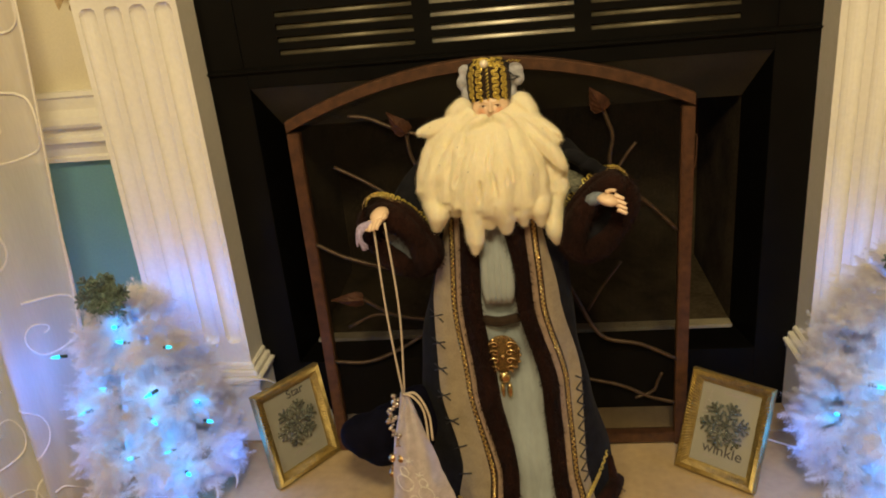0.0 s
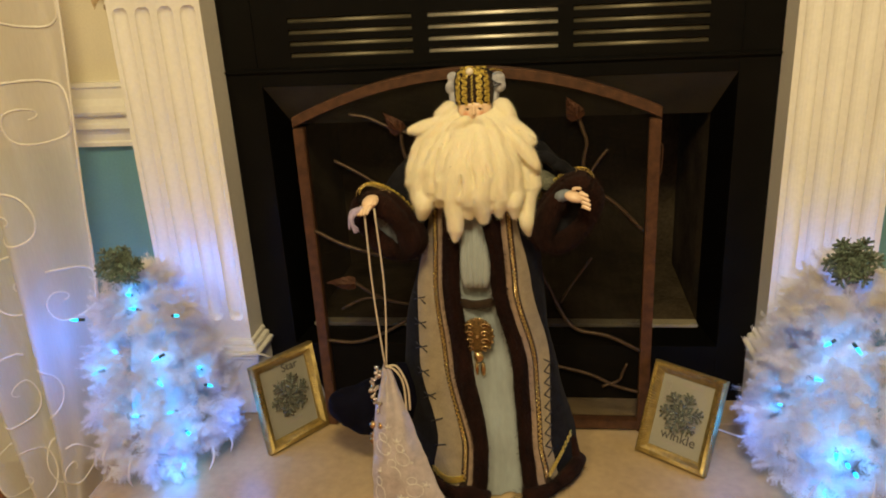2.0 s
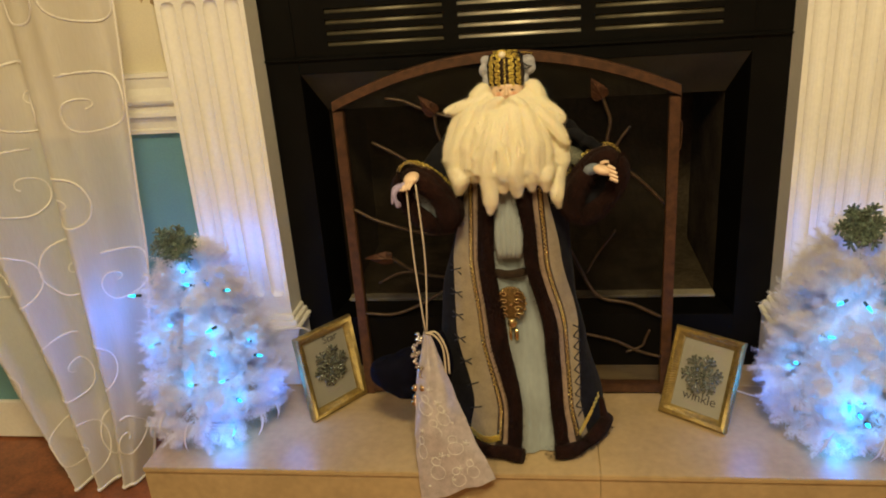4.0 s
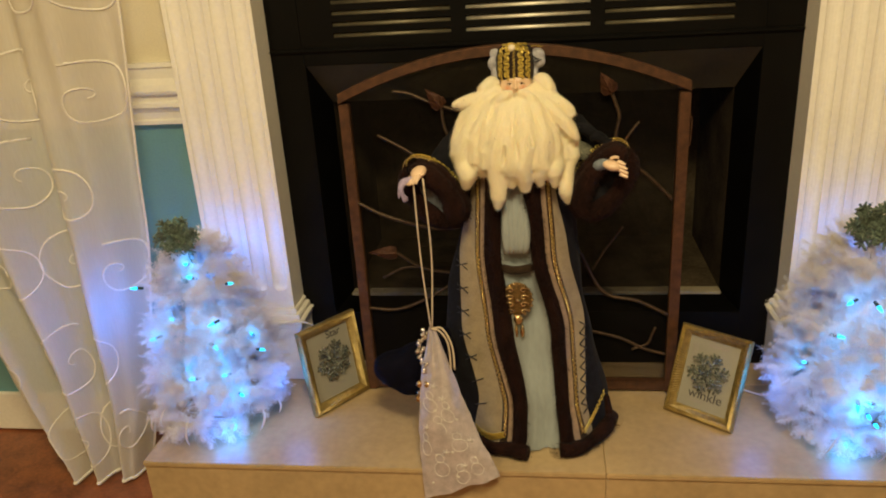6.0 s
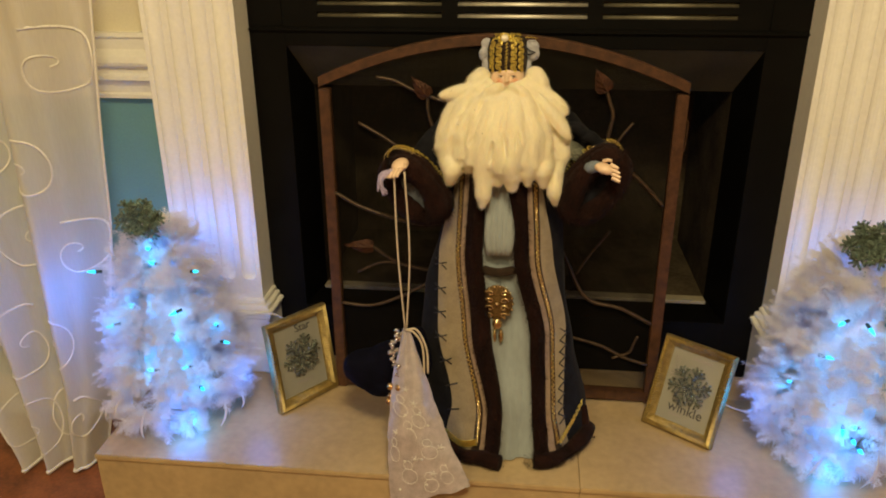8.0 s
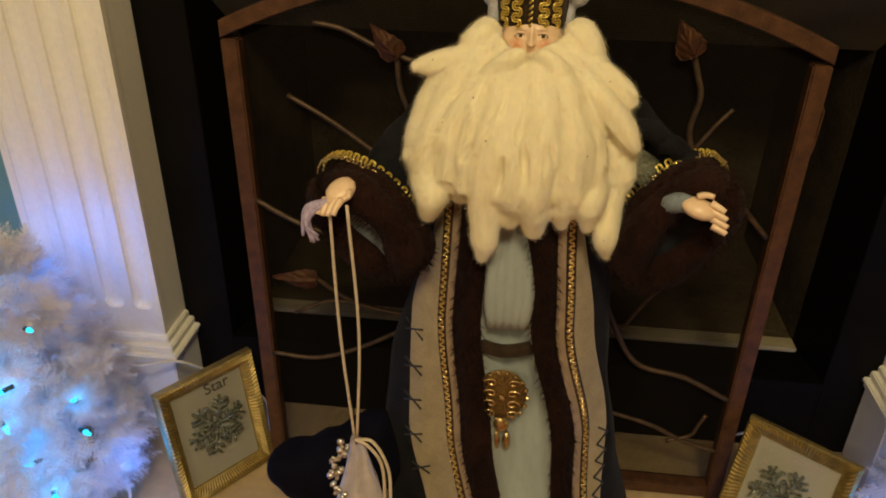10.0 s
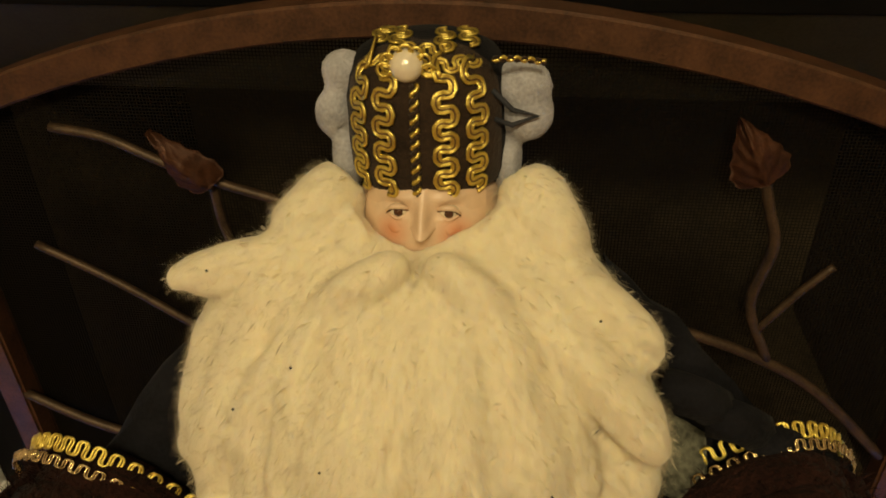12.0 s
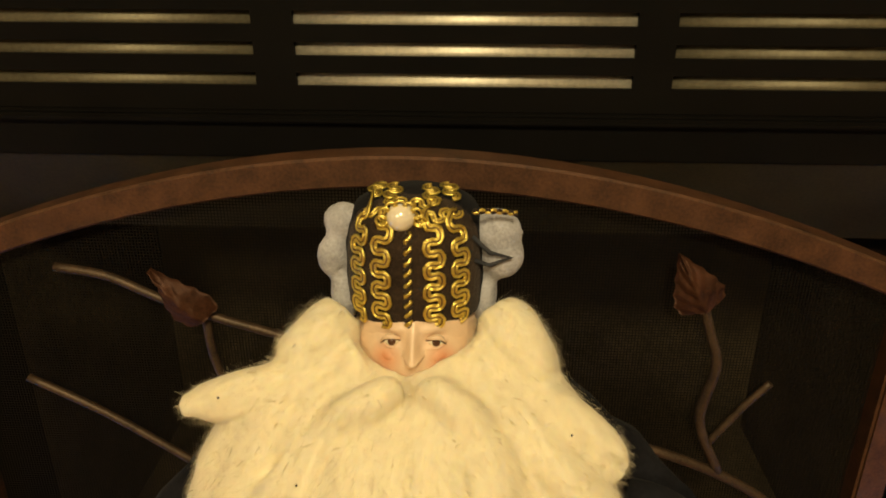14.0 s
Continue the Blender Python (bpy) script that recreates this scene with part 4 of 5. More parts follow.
    def hat(off, z, lift=0.0):
        r = [q for q in interp(-z, [(-a, b) for a, b in prof])][0] + lift
        u = max(-0.98, min(0.98, off / r))
        return Vector((hc + off, hy - r * math.sqrt(1 - u * u), z))
    hat_rows = []
    for z, r in prof:
        hat_rows.append([bm.verts.new((hc + r * math.sin(2 * math.pi * k / 28), hy - r * math.cos(2 * math.pi * k / 28), z)) for k in range(28)])
    for r, s in zip(hat_rows, hat_rows[1:]):
        for k in range(28):
            f = bm.faces.new((r[k], r[(k + 1) % 28], s[(k + 1) % 28], s[k]))
            ang = min(k, 27 - k)
            f.smooth, f.material_index = True, BROC if ang < 5 else NAVY
    bm.faces.new(hat_rows[-1]).material_index = NAVY
    hat_out = lambda p: Vector((p.x - hc, p.y - hy, 0.004)).normalized()
    for off in (-0.0245, -0.0135, 0.0105, 0.0220):
        path = []
        for i in range(16):
            z = 0.8985 + 0.0525 * i / 15
            path.append(hat(off * (1 - 0.25 * max(0, (z - 0.936) / 0.02)), z, 0.0006))
        serpentine(bm, path, hat_out, 0.0036, 0.0120, 0.00130, 0.00062)
        top = path[-1]
        crown = [Vector((hc + (top.x - hc) * (1 - 0.04 * k), top.y + 0.003 + 0.0055 * k, 0)) for k in range(5)]
        for p in crown:
            p.z = 0.9537 - 0.0135 * min(1.0, math.hypot(p.x - hc, p.y - hy) / 0.033) ** 4
        serpentine(bm, crown, lambda p: Vector((0, -0.15, 1)).normalized(), 0.0028, 0.0110, 0.0011, 0.0006)
    for z, w in ((0.9490, 0.021), (0.9522, 0.012)):
        path = [hat(w * (i / 6 - 1), z, 0.0004) for i in range(13)]
        serpentine(bm, path, lambda p: Vector((p.x - hc, p.y - hy, 0.03)).normalized(), 0.0024, 0.0090, 0.0010, 0.0005)
    # plaited cord down the middle
    for ph in (0, 1):
        line = []
        for i in range(60):
            z = 0.8985 + 0.046 * i / 59
            p = hat(-0.0012 + 0.0013 * math.sin(i * 0.95 + ph * math.pi), z, 0.0010 + 0.0006 * math.cos(i * 0.95 + ph * math.pi))
            line.append(p)
        add_tube(bm, line, 0.0009, 6, BRAID if ph else BROC)
    add_ball(bm, hat(-0.0045, 0.9505, 0.006), 0.0066, PEARL, 20, 14)
    for k in range(7):
        a = math.pi * (0.05 + 0.9 * k / 6)
        c = hat(-0.0045, 0.9480, 0.003) + Vector((0.0085 * math.cos(a), 0.002, 0.0085 * math.sin(a)))
        add_tube(bm, [c + Vector((0.0026 * math.cos(q), -0.001, 0.0026 * math.sin(q))) for q in [2 * math.pi * i / 10 for i in range(11)]], 0.0007, 5, BRAID)
    # grey knitted puffs on both sides, with a dark zigzag
    puffs = bmesh.new()
    for p, s in (((0.0575, 1.3900, 0.9350), (0.0125, 0.012, 0.0115)), ((0.0600, 1.3880, 0.9240), (0.0115, 0.011, 0.012)), ((0.0520, 1.3920, 0.9020), (0.007, 0.012, 0.018))):
        add_ball(puffs, p, s)
    join(bm, blended(puffs, 0.0025, 4), GREY)
    puffs = bmesh.new()
    for p, s in (((-0.0160, 1.3920, 0.9390), (0.010, 0.010, 0.009)), ((-0.0205, 1.3880, 0.9220), (0.009, 0.010, 0.011)), ((-0.0165, 1.3900, 0.9020), (0.0075, 0.012, 0.017))):
        add_ball(puffs, p, s)
    join(bm, blended(puffs, 0.0025, 3), GREY)
    add_tube(bm, [Vector(p) for p in ((0.046, 1.3765, 0.9380), (0.054, 1.3765, 0.9300), (0.064, 1.3760, 0.9280), (0.054, 1.3755, 0.9240), (0.047, 1.3765, 0.9260))], 0.0011, 6, STITCH)
    for ph in (0, 1):
        add_tube(bm, [Vector((0.046 + 0.020 * i / 20, 1.372 + 0.006 * i / 20, 0.9520 - 0.003 * (i / 20) ** 2 + 0.0008 * math.sin(i * 1.2 + ph * math.pi))) for i in range(21)], 0.0008, 5, BRAID if ph else BROC)
    # beard and moustache
    locks = bmesh.new()
    for tx, ty, tz, r0 in TIPS:
        line = beard_line(tx, ty, tz, 0, rnd)
        add_tube(locks, line, lambda t, r0=r0: r0 * (0.80 + 0.45 * math.sin(math.pi * min(1, 0.1 + t * 0.8))) * (1 if t < 0.84 else max(0.42, 1 - (t - 0.84) * 3.4)), 12)
    for i in range(11):
        tx = -0.070 + 0.172 * i / 10
        line = beard_line(tx, 1.310 + 0.030 * ((tx - 0.015) / 0.09) ** 2, 0.752 + rnd.uniform(-0.012, 0.012), 1, rnd)
        r0 = rnd.uniform(0.011, 0.015)
        add_tube(locks, line, lambda t, r0=r0: r0 * (0.8 + 0.4 * math.sin(math.pi * t)), 10)
    for pts, r0 in (([(-0.014, 1.364, 0.874), (-0.042, 1.354, 0.872), (-0.066, 1.350, 0.866), (-0.089, 1.348, 0.860)], 0.0098),
                    ([(0.053, 1.364, 0.874), (0.080, 1.350, 0.866), (0.101, 1.344, 0.852), (0.117, 1.338, 0.836)], 0.0105),
                    ([(0.046, 1.356, 0.872), (0.080, 1.334, 0.848), (0.108, 1.326, 0.815), (0.118, 1.328, 0.790)], 0.0130),
                    ([(-0.016, 1.382, 0.894), (-0.026, 1.371, 0.885), (-0.044, 1.358, 0.871)], 0.0150),
                    ([(0.057, 1.382, 0.897), (0.067, 1.371, 0.888), (0.084, 1.358, 0.868)], 0.0140)):
        line = smooth_line(pts, 6)
        add_tube(locks, line, lambda t, r0=r0: r0 * (0.8 + 0.3 * math.sin(math.pi * t)) * (1 if t < 0.9 else 0.72), 12)
    # moustache: two soft lobes that meet under the nose
    for sx in (-1, 1):
        line = smooth_line([(0.0193 + sx * 0.0062, 1.3430, 0.8775), (0.0193 + sx * 0.012, 1.3370, 0.8780), (0.0193 + sx * 0.022, 1.3320, 0.8735), (0.0193 + sx * 0.033, 1.3310, 0.8640), (0.0193 + sx * 0.042, 1.3330, 0.8520)], 5)
        add_tube(locks, line, lambda t: 0.0042 + 0.0050 * math.sin(math.pi * min(1, 0.08 + 0.80 * t)), 12)
    add_ball(locks, (0.016, 1.345, 0.800), (0.090, 0.047, 0.060))
    me = blended(locks, 0.0019, 9)
    # combed flow: long hollows and slits that fan out from the mouth
    old = [(v.co.copy(), v.normal.copy()) for v in me.vertices]
    vs = []
    for p, q in old:
        fan = math.atan2(p.x - 0.018, 0.925 - p.z)
        run = math.hypot(p.x - 0.018, 0.925 - p.z)
        low = min(1.0, max(0.0, (run - 0.055) / 0.06))
        mid = low * (1 - min(1.0, max(0.0, (run - 0.150) / 0.03))) * min(1.0, max(0.0, -q.y * 1.4))
        wave = noise.noise(Vector((fan * 6.0, run * 9, 3.1)))
        fine = noise.noise(Vector((fan * 17, run * 17, 7.7)))
        puff = noise.noise(p * 55)
        slit = max(0.0, noise.noise(Vector((fan * 15, run * 24, 21.4))) - 0.28)
        vs.append((p + q * ((0.0010 + 0.0026 * low) * wave + (0.0003 + 0.0009 * low) * fine + 0.0012 * puff - 0.017 * mid * min(0.35, slit)), q))
    for v, (p, q) in zip(me.vertices, vs):
        v.co = p
    flow, fuzz = [], []
    for _ in range(56000):
        p, q = vs[rnd.randrange(len(vs))]
        if q.y < 0.4:
            way = Vector((p.x - 0.018, -0.02, min(-0.02, p.z - 0.900)))
            way = (way - q * way.dot(q)).normalized()
            flow.append((p + Vector((rnd.uniform(-1, 1), 0, rnd.uniform(-1, 1))) * 0.0012 - q * 0.0004, (way + q * 0.05).normalized()))
            if len(fuzz) < 34000:
                fuzz.append((p, (way * 0.6 + q * 0.8).normalized()))
    join(bm, me, WOOL)
    add_fibres(bm, flow, 0.0070, 0.000035, WOOL, rnd, 0.1, 0.34)
    add_fibres(bm, fuzz, 0.0058, 0.00003, WOOL, rnd, 0.6, 0.9)
    # flecks of glitter caught in the wool
    for _ in range(16):
        p, q = vs[rnd.randrange(len(vs))]
        if q.y < -0.3:
            add_ball(bm, p + q * 0.0005, 0.0006, STITCH, 5, 4)
    c = Vector((0.038, 1.279, 0.786))
    rim = [bm.verts.new(c + Vector((r * math.cos(a), 0, r * math.sin(a)))) for a, r in ((math.pi * k / 5, 0.0021 if k % 2 else 0.0011) for k in range(10))]
    hub = bm.verts.new(c + Vector((0, -0.0006, 0)))
    for k in range(10):
        bm.faces.new((hub, rim[k], rim[(k + 1) % 10])).material_index = PEARL
    ob = part("doll", bm, DOLL)
    return tagged(ob, "standing gift-bringer doll with long cream wool beard and navy coat", "doll")


doll()

# ---- gift bag hung from the doll's palm ----
M_ORGANZA = mat("silver_organza", (0.52, 0.46, 0.48), 0.36, 0.25, 0.16, 60, 0.5, 900, 0.0008, 0.4)
M_PRINT = mat("white_print", (0.70, 0.67, 0.64), 0.6, 0, 0.05, 60)
M_CORD = mat("cream_cord", (0.60, 0.50, 0.38), 0.7, 0, 0.15, 300, 0.5, 900, 0.0006)
M_SILVER = mat("silver_beads", (0.72, 0.68, 0.62), 0.18, 0.95, 0.15, 200, 0.2, 600, 0.0004)
M_BELL = mat("brass_bells", (0.55, 0.36, 0.18), 0.22, 0.95, 0.2, 200, 0.2, 600, 0.0004)
M_LILAC = mat("lilac_ribbon", (0.42, 0.36, 0.55), 0.6, 0, 0.2, 200, 0.4, 800, 0.0006)


def bag_point(u, v, side=-1):
    """u across, v from the neck down."""
    left = smooth_line([(-0.148, 0, 0.470), (-0.163, 0, 0.38), (-0.170, 0, 0.28), (-0.164, 0, 0.150)], 6)
    right = smooth_line([(-0.134, 0, 0.470), (-0.098, 0, 0.37), (-0.060, 0, 0.28), (-0.020, 0, 0.206)], 6)
    s = v * (len(left) - 1)
    k = min(int(s), len(left) - 2)
    a, b = left[k].lerp(left[k + 1], s - k), right[k].lerp(right[k + 1], s - k)
    p = a.lerp(b, u)
    bulge = 0.020 * math.sin(math.pi * u) ** 0.7 * math.sin(math.pi * min(1, v * 0.85 + 0.1)) + 0.002 * math.sin(u * 14 + v * 9) * (1 - v * 0.5)
    y = 1.262 - 0.076 * v ** 1.2
    return Vector((p.x, y + side * bulge, p.z))


def gift_bag():
    ob = thing("gift_bag", "silvery organza drawstring gift bag with white winter print", "bag")
    bm = bmesh.new()
    for side in (-1, 1):
        add_patch(bm, lambda u, v: bag_point(u, v, side), 16, 24, 0)
    bmesh.ops.remove_doubles(bm, verts=bm.verts, dist=0.0002)
    for v in bm.verts:
        v.co += Vector(noise.noise_vector(v.co * 45)) * 0.0035
    bmesh.ops.recalc_face_normals(bm, faces=bm.faces)
    part("pouch", bm, M_ORGANZA, ob)
    # winter print: rings, dots and small flakes
    def ring(cu, cv, ru, rv):
        bm = bmesh.new()
        line = [bag_point(cu + ru * math.cos(q), cv + rv * math.sin(q)) + Vector((0, -0.0006, 0)) for q in [2 * math.pi * i / 20 for i in range(21)]]
        add_tube(bm, line, 0.0007, 5)
        part("printed_ring", bm, M_PRINT, ob)
    for cu, cv, ru in ((0.30, 0.86, 0.11), (0.38, 0.62, 0.13), (0.66, 0.72, 0.12), (0.25, 0.47, 0.16), (0.78, 0.90, 0.08), (0.12, 0.74, 0.07), (0.56, 0.93, 0.09), (0.60, 0.52, 0.13)):
        ring(cu, cv, ru, 0.042)
        ring(cu, cv - 0.062, ru * 0.6, 0.024)
    for k, (cu, cv) in enumerate(((0.55, 0.42), (0.62, 0.86), (0.15, 0.62), (0.42, 0.76), (0.84, 0.70), (0.38, 0.34))):
        for a in range(3):
            bm = bmesh.new()
            q = a * math.pi / 3 + 0.3
            d = Vector((0.0075 * math.cos(q), 0, 0.0075 * math.sin(q)))
            c = bag_point(cu, cv) + Vector((0, -0.001, 0))
            add_tube(bm, [c - d, c + d], 0.0008, 5)
            part("printed_flake", bm, M_PRINT, ob)
    for cu, cv in ((0.35, 0.50), (0.75, 0.55), (0.26, 0.78), (0.52, 0.76), (0.82, 0.82), (0.50, 0.92), (0.14, 0.93), (0.66, 0.47)):
        bm = bmesh.new()
        add_ball(bm, bag_point(cu, cv), (0.0030, 0.0010, 0.0030), 0, 8, 5)
        part("printed_dot", bm, M_PRINT, ob)
    neck = Vector((-0.141, 1.262, 0.470))
    for dx, dy in ((-0.0035, 0.0), (0.0075, -0.004)):
        top = Vector((-0.148 + dx * 1.6, 1.262 + dy, 0.757))
        line = smooth_line([neck + Vector((dx * 0.2, 0, 0)), neck.lerp(top, 0.5) + Vector((dx * 1.0, 0, 0)), top], 8)
        part("cord", add_tube(bmesh.new(), line, 0.0016, 7), M_CORD, ob)
    for r, d in ((0.030, 0.0), (0.025, 0.004)):
        line = smooth_line([neck + Vector((0, -0.002, 0.002)), neck + Vector((r * 0.7, -0.006 - d, 0.004 - d)), neck + Vector((r * 1.25, -0.010, -0.030)), neck + Vector((r * 1.35, -0.016, -0.075 - 6 * d))], 6)
        part("drawstring", add_tube(bmesh.new(), line, 0.0019, 7), M_CORD, ob)
    rnd = random.Random(4)
    bm = bmesh.new()
    for i in range(34):
        t = i / 33
        c = smooth_line([(-0.150, 1.255, 0.470), (-0.161, 1.245, 0.440), (-0.148, 1.235, 0.395)], 10)
        p = c[min(len(c) - 1, int(t * (len(c) - 1)))]
        add_ball(bm, p + Vector((rnd.uniform(-0.006, 0.006), rnd.uniform(-0.006, 0.004), rnd.uniform(-0.004, 0.004))), rnd.uniform(0.0025, 0.0048), 0, 8, 6)
    part("bead_trim", bm, M_SILVER, ob, "silver bead trim")
    for x, y, z, r in ((-0.150, 1.232, 0.372, 0.0075), (-0.166, 1.24, 0.368, 0.0072), (-0.160, 1.245, 0.352, 0.0075), (-0.172, 1.25, 0.330, 0.0070), (-0.168, 1.245, 0.345, 0.006)):
        bm = bmesh.new()
        add_ball(bm, (x, y, z), r, 0, 14, 10)
        add_tube(bm, [Vector((x - r * 0.9, y - 0.004, z)), Vector((x, y - r * 1.02, z - 0.001)), Vector((x + r * 0.9, y - 0.004, z))], 0.0006, 5)
        part("bell", bm, M_BELL, ob, "small brass bell")
    for k in range(9):
        line = smooth_line([(-0.156, 1.266, 0.756), (-0.166 - 0.001 * k, 1.262, 0.752 - 0.003 * rnd.random()), (-0.176 + 0.003 * rnd.uniform(-1, 1), 1.258 + 0.003 * rnd.uniform(-1, 1), 0.735), (-0.172 + 0.008 * rnd.uniform(-1, 1), 1.26, 0.715 + 0.008 * rnd.random())], 4)
        part("ribbon_end", add_tube(bmesh.new(), line, lambda t: 0.0034 - 0.002 * t, 6), M_LILAC, ob)
    return ob


gift_bag()


# ---- feather trees ----
def feather_material():
    m = bpy.data.materials.new("white_feather")
    m.use_nodes = True
    n, l = m.node_tree.nodes, m.node_tree.links
    n.clear()
    out, mix = n.new("ShaderNodeOutputMaterial"), n.new("ShaderNodeMixShader")
    a, b = n.new("ShaderNodeBsdfDiffuse"), n.new("ShaderNodeBsdfTranslucent")
    geo, ramp = n.new("ShaderNodeNewGeometry"), n.new("ShaderNodeValToRGB")
    ramp.color_ramp.elements[0].color, ramp.color_ramp.elements[1].color = (0.80, 0.77, 0.75, 1), (0.93, 0.91, 0.89, 1)
    l.new(geo.outputs["Random Per Island"], ramp.inputs[0])
    for s in (a, b):
        l.new(ramp.outputs[0], s.inputs["Color"])
    mix.inputs[0].default_value = 0.42
    l.new(a.outputs[0], mix.inputs[1]), l.new(b.outputs[0], mix.inputs[2]), l.new(mix.outputs[0], out.inputs[0])
    return m


M_FEATHER = feather_material()
M_BULB = glow("blue_light_bulb", (0.02, 0.55, 1.0), 2.6)
M_SOCKET = mat("dark_bulb_socket", (0.02, 0.05, 0.04), 0.5)
M_CORE = mat("white_tree_core", (0.75, 0.73, 0.72), 0.9, 0, 0.1, 40)


def plume(p, d, up, length, width, barbs, rng):
    """Corners of one soft curled plume: many fine barbs off a bent quill, five corners a barb."""
    side = np.cross(d, up)
    side /= np.linalg.norm(side) + 1e-9
    nrm = np.cross(side, d)
    curl, twist = rng.uniform(-0.3, 1.0), rng.uniform(-0.5, 0.5)
    t = rng.uniform(0.02, 1.0, barbs)[:, None]
    sg = np.where(rng.random(barbs) < 0.5, -1.0, 1.0)[:, None]
    tang = d + nrm * curl * t + side * twist * t
    tang /= np.linalg.norm(tang, axis=1)[:, None]
    root = p + d * length * t + nrm * length * curl * t * t * 0.5 + side * length * twist * t * t * 0.5
    w = width * np.clip(np.sin(np.pi * np.clip(t * 0.93 + 0.05, 0, 1) ** 0.75), 0.15, 1) ** 0.7 * rng.uniform(0.45, 1.15, (barbs, 1))
    lean = 0.35 + 0.9 * t + rng.uniform(-0.25, 0.25, (barbs, 1))
    way = side * sg + tang * lean + nrm * rng.uniform(-0.8, 0.8, (barbs, 1))
    way /= np.linalg.norm(way, axis=1)[:, None]
    bend = nrm * rng.uniform(-0.5, 0.35, (barbs, 1)) + tang * 0.35
    mid = root + way * w * 0.55
    end = root + way * w + bend * w * 0.5 + np.array((0, 0, -0.12)) * w
    h = tang * 0.00036
    return np.stack((root - h, root + h, mid - h * 0.9, mid + h * 0.9, end), 1).reshape(-1, 3)


def plumage(rows, seed):
    """All the plumes of a tree as one mesh."""
    rng = np.random.default_rng(seed)
    co = np.concatenate([plume(np.array(p), np.array(d), np.array(up), ln, wd, nb, rng) for p, d, up, ln, wd, nb in rows])
    co[:, 2] = np.maximum(co[:, 2], 0.003)
    n = len(co) // 5
    base = np.arange(n)[:, None] * 5
    me = bpy.data.meshes.new("plumage")
    me.from_pydata(co.tolist(), [], (base + np.array((0, 1, 3, 2))).tolist() + (base + np.array((2, 3, 4))).tolist())
    me.materials.append(M_FEATHER)
    return me


def topper(rnd):
    """A bushy glitter snowflake: layered arms with short side twigs."""
    bm = bmesh.new()
    for layer in range(3):
        for k in range(6):
            a = math.pi / 3 * k + 0.52 * layer + 0.1
            tip = (-0.010, -0.022, 0.010)[layer]
            d, sd = Vector((math.cos(a), tip * 18, math.sin(a))).normalized(), Vector((-math.sin(a), 0, math.cos(a)))
            r = (0.047, 0.038, 0.036)[layer]
            add_tube(bm, [Vector((0, 0, 0)), d * r * 0.5, d * r], lambda t: 0.0036 - 0.0014 * t, 6)
            for t, h in ((0.34, 0.26), (0.56, 0.30), (0.78, 0.22)):
                for sg in (-1, 1):
                    q = d * r * t
                    add_tube(bm, [q, q + (d * 0.75 + sd * sg) * r * h + Vector((0, rnd.uniform(-0.008, 0.004), 0))], lambda t: 0.0030 - 0.0010 * t, 5)
    for _ in range(150):
        a, r = rnd.uniform(0, 2 * math.pi), 0.038 * rnd.random() ** 0.7
        add_ball(bm, (r * math.cos(a), rnd.uniform(-0.014, 0.004), r * math.sin(a)), rnd.uniform(0.0010, 0.0022), 0, 5, 4)
    add_ball(bm, (0, -0.004, 0), 0.007, 0, 8, 6)
    return bm


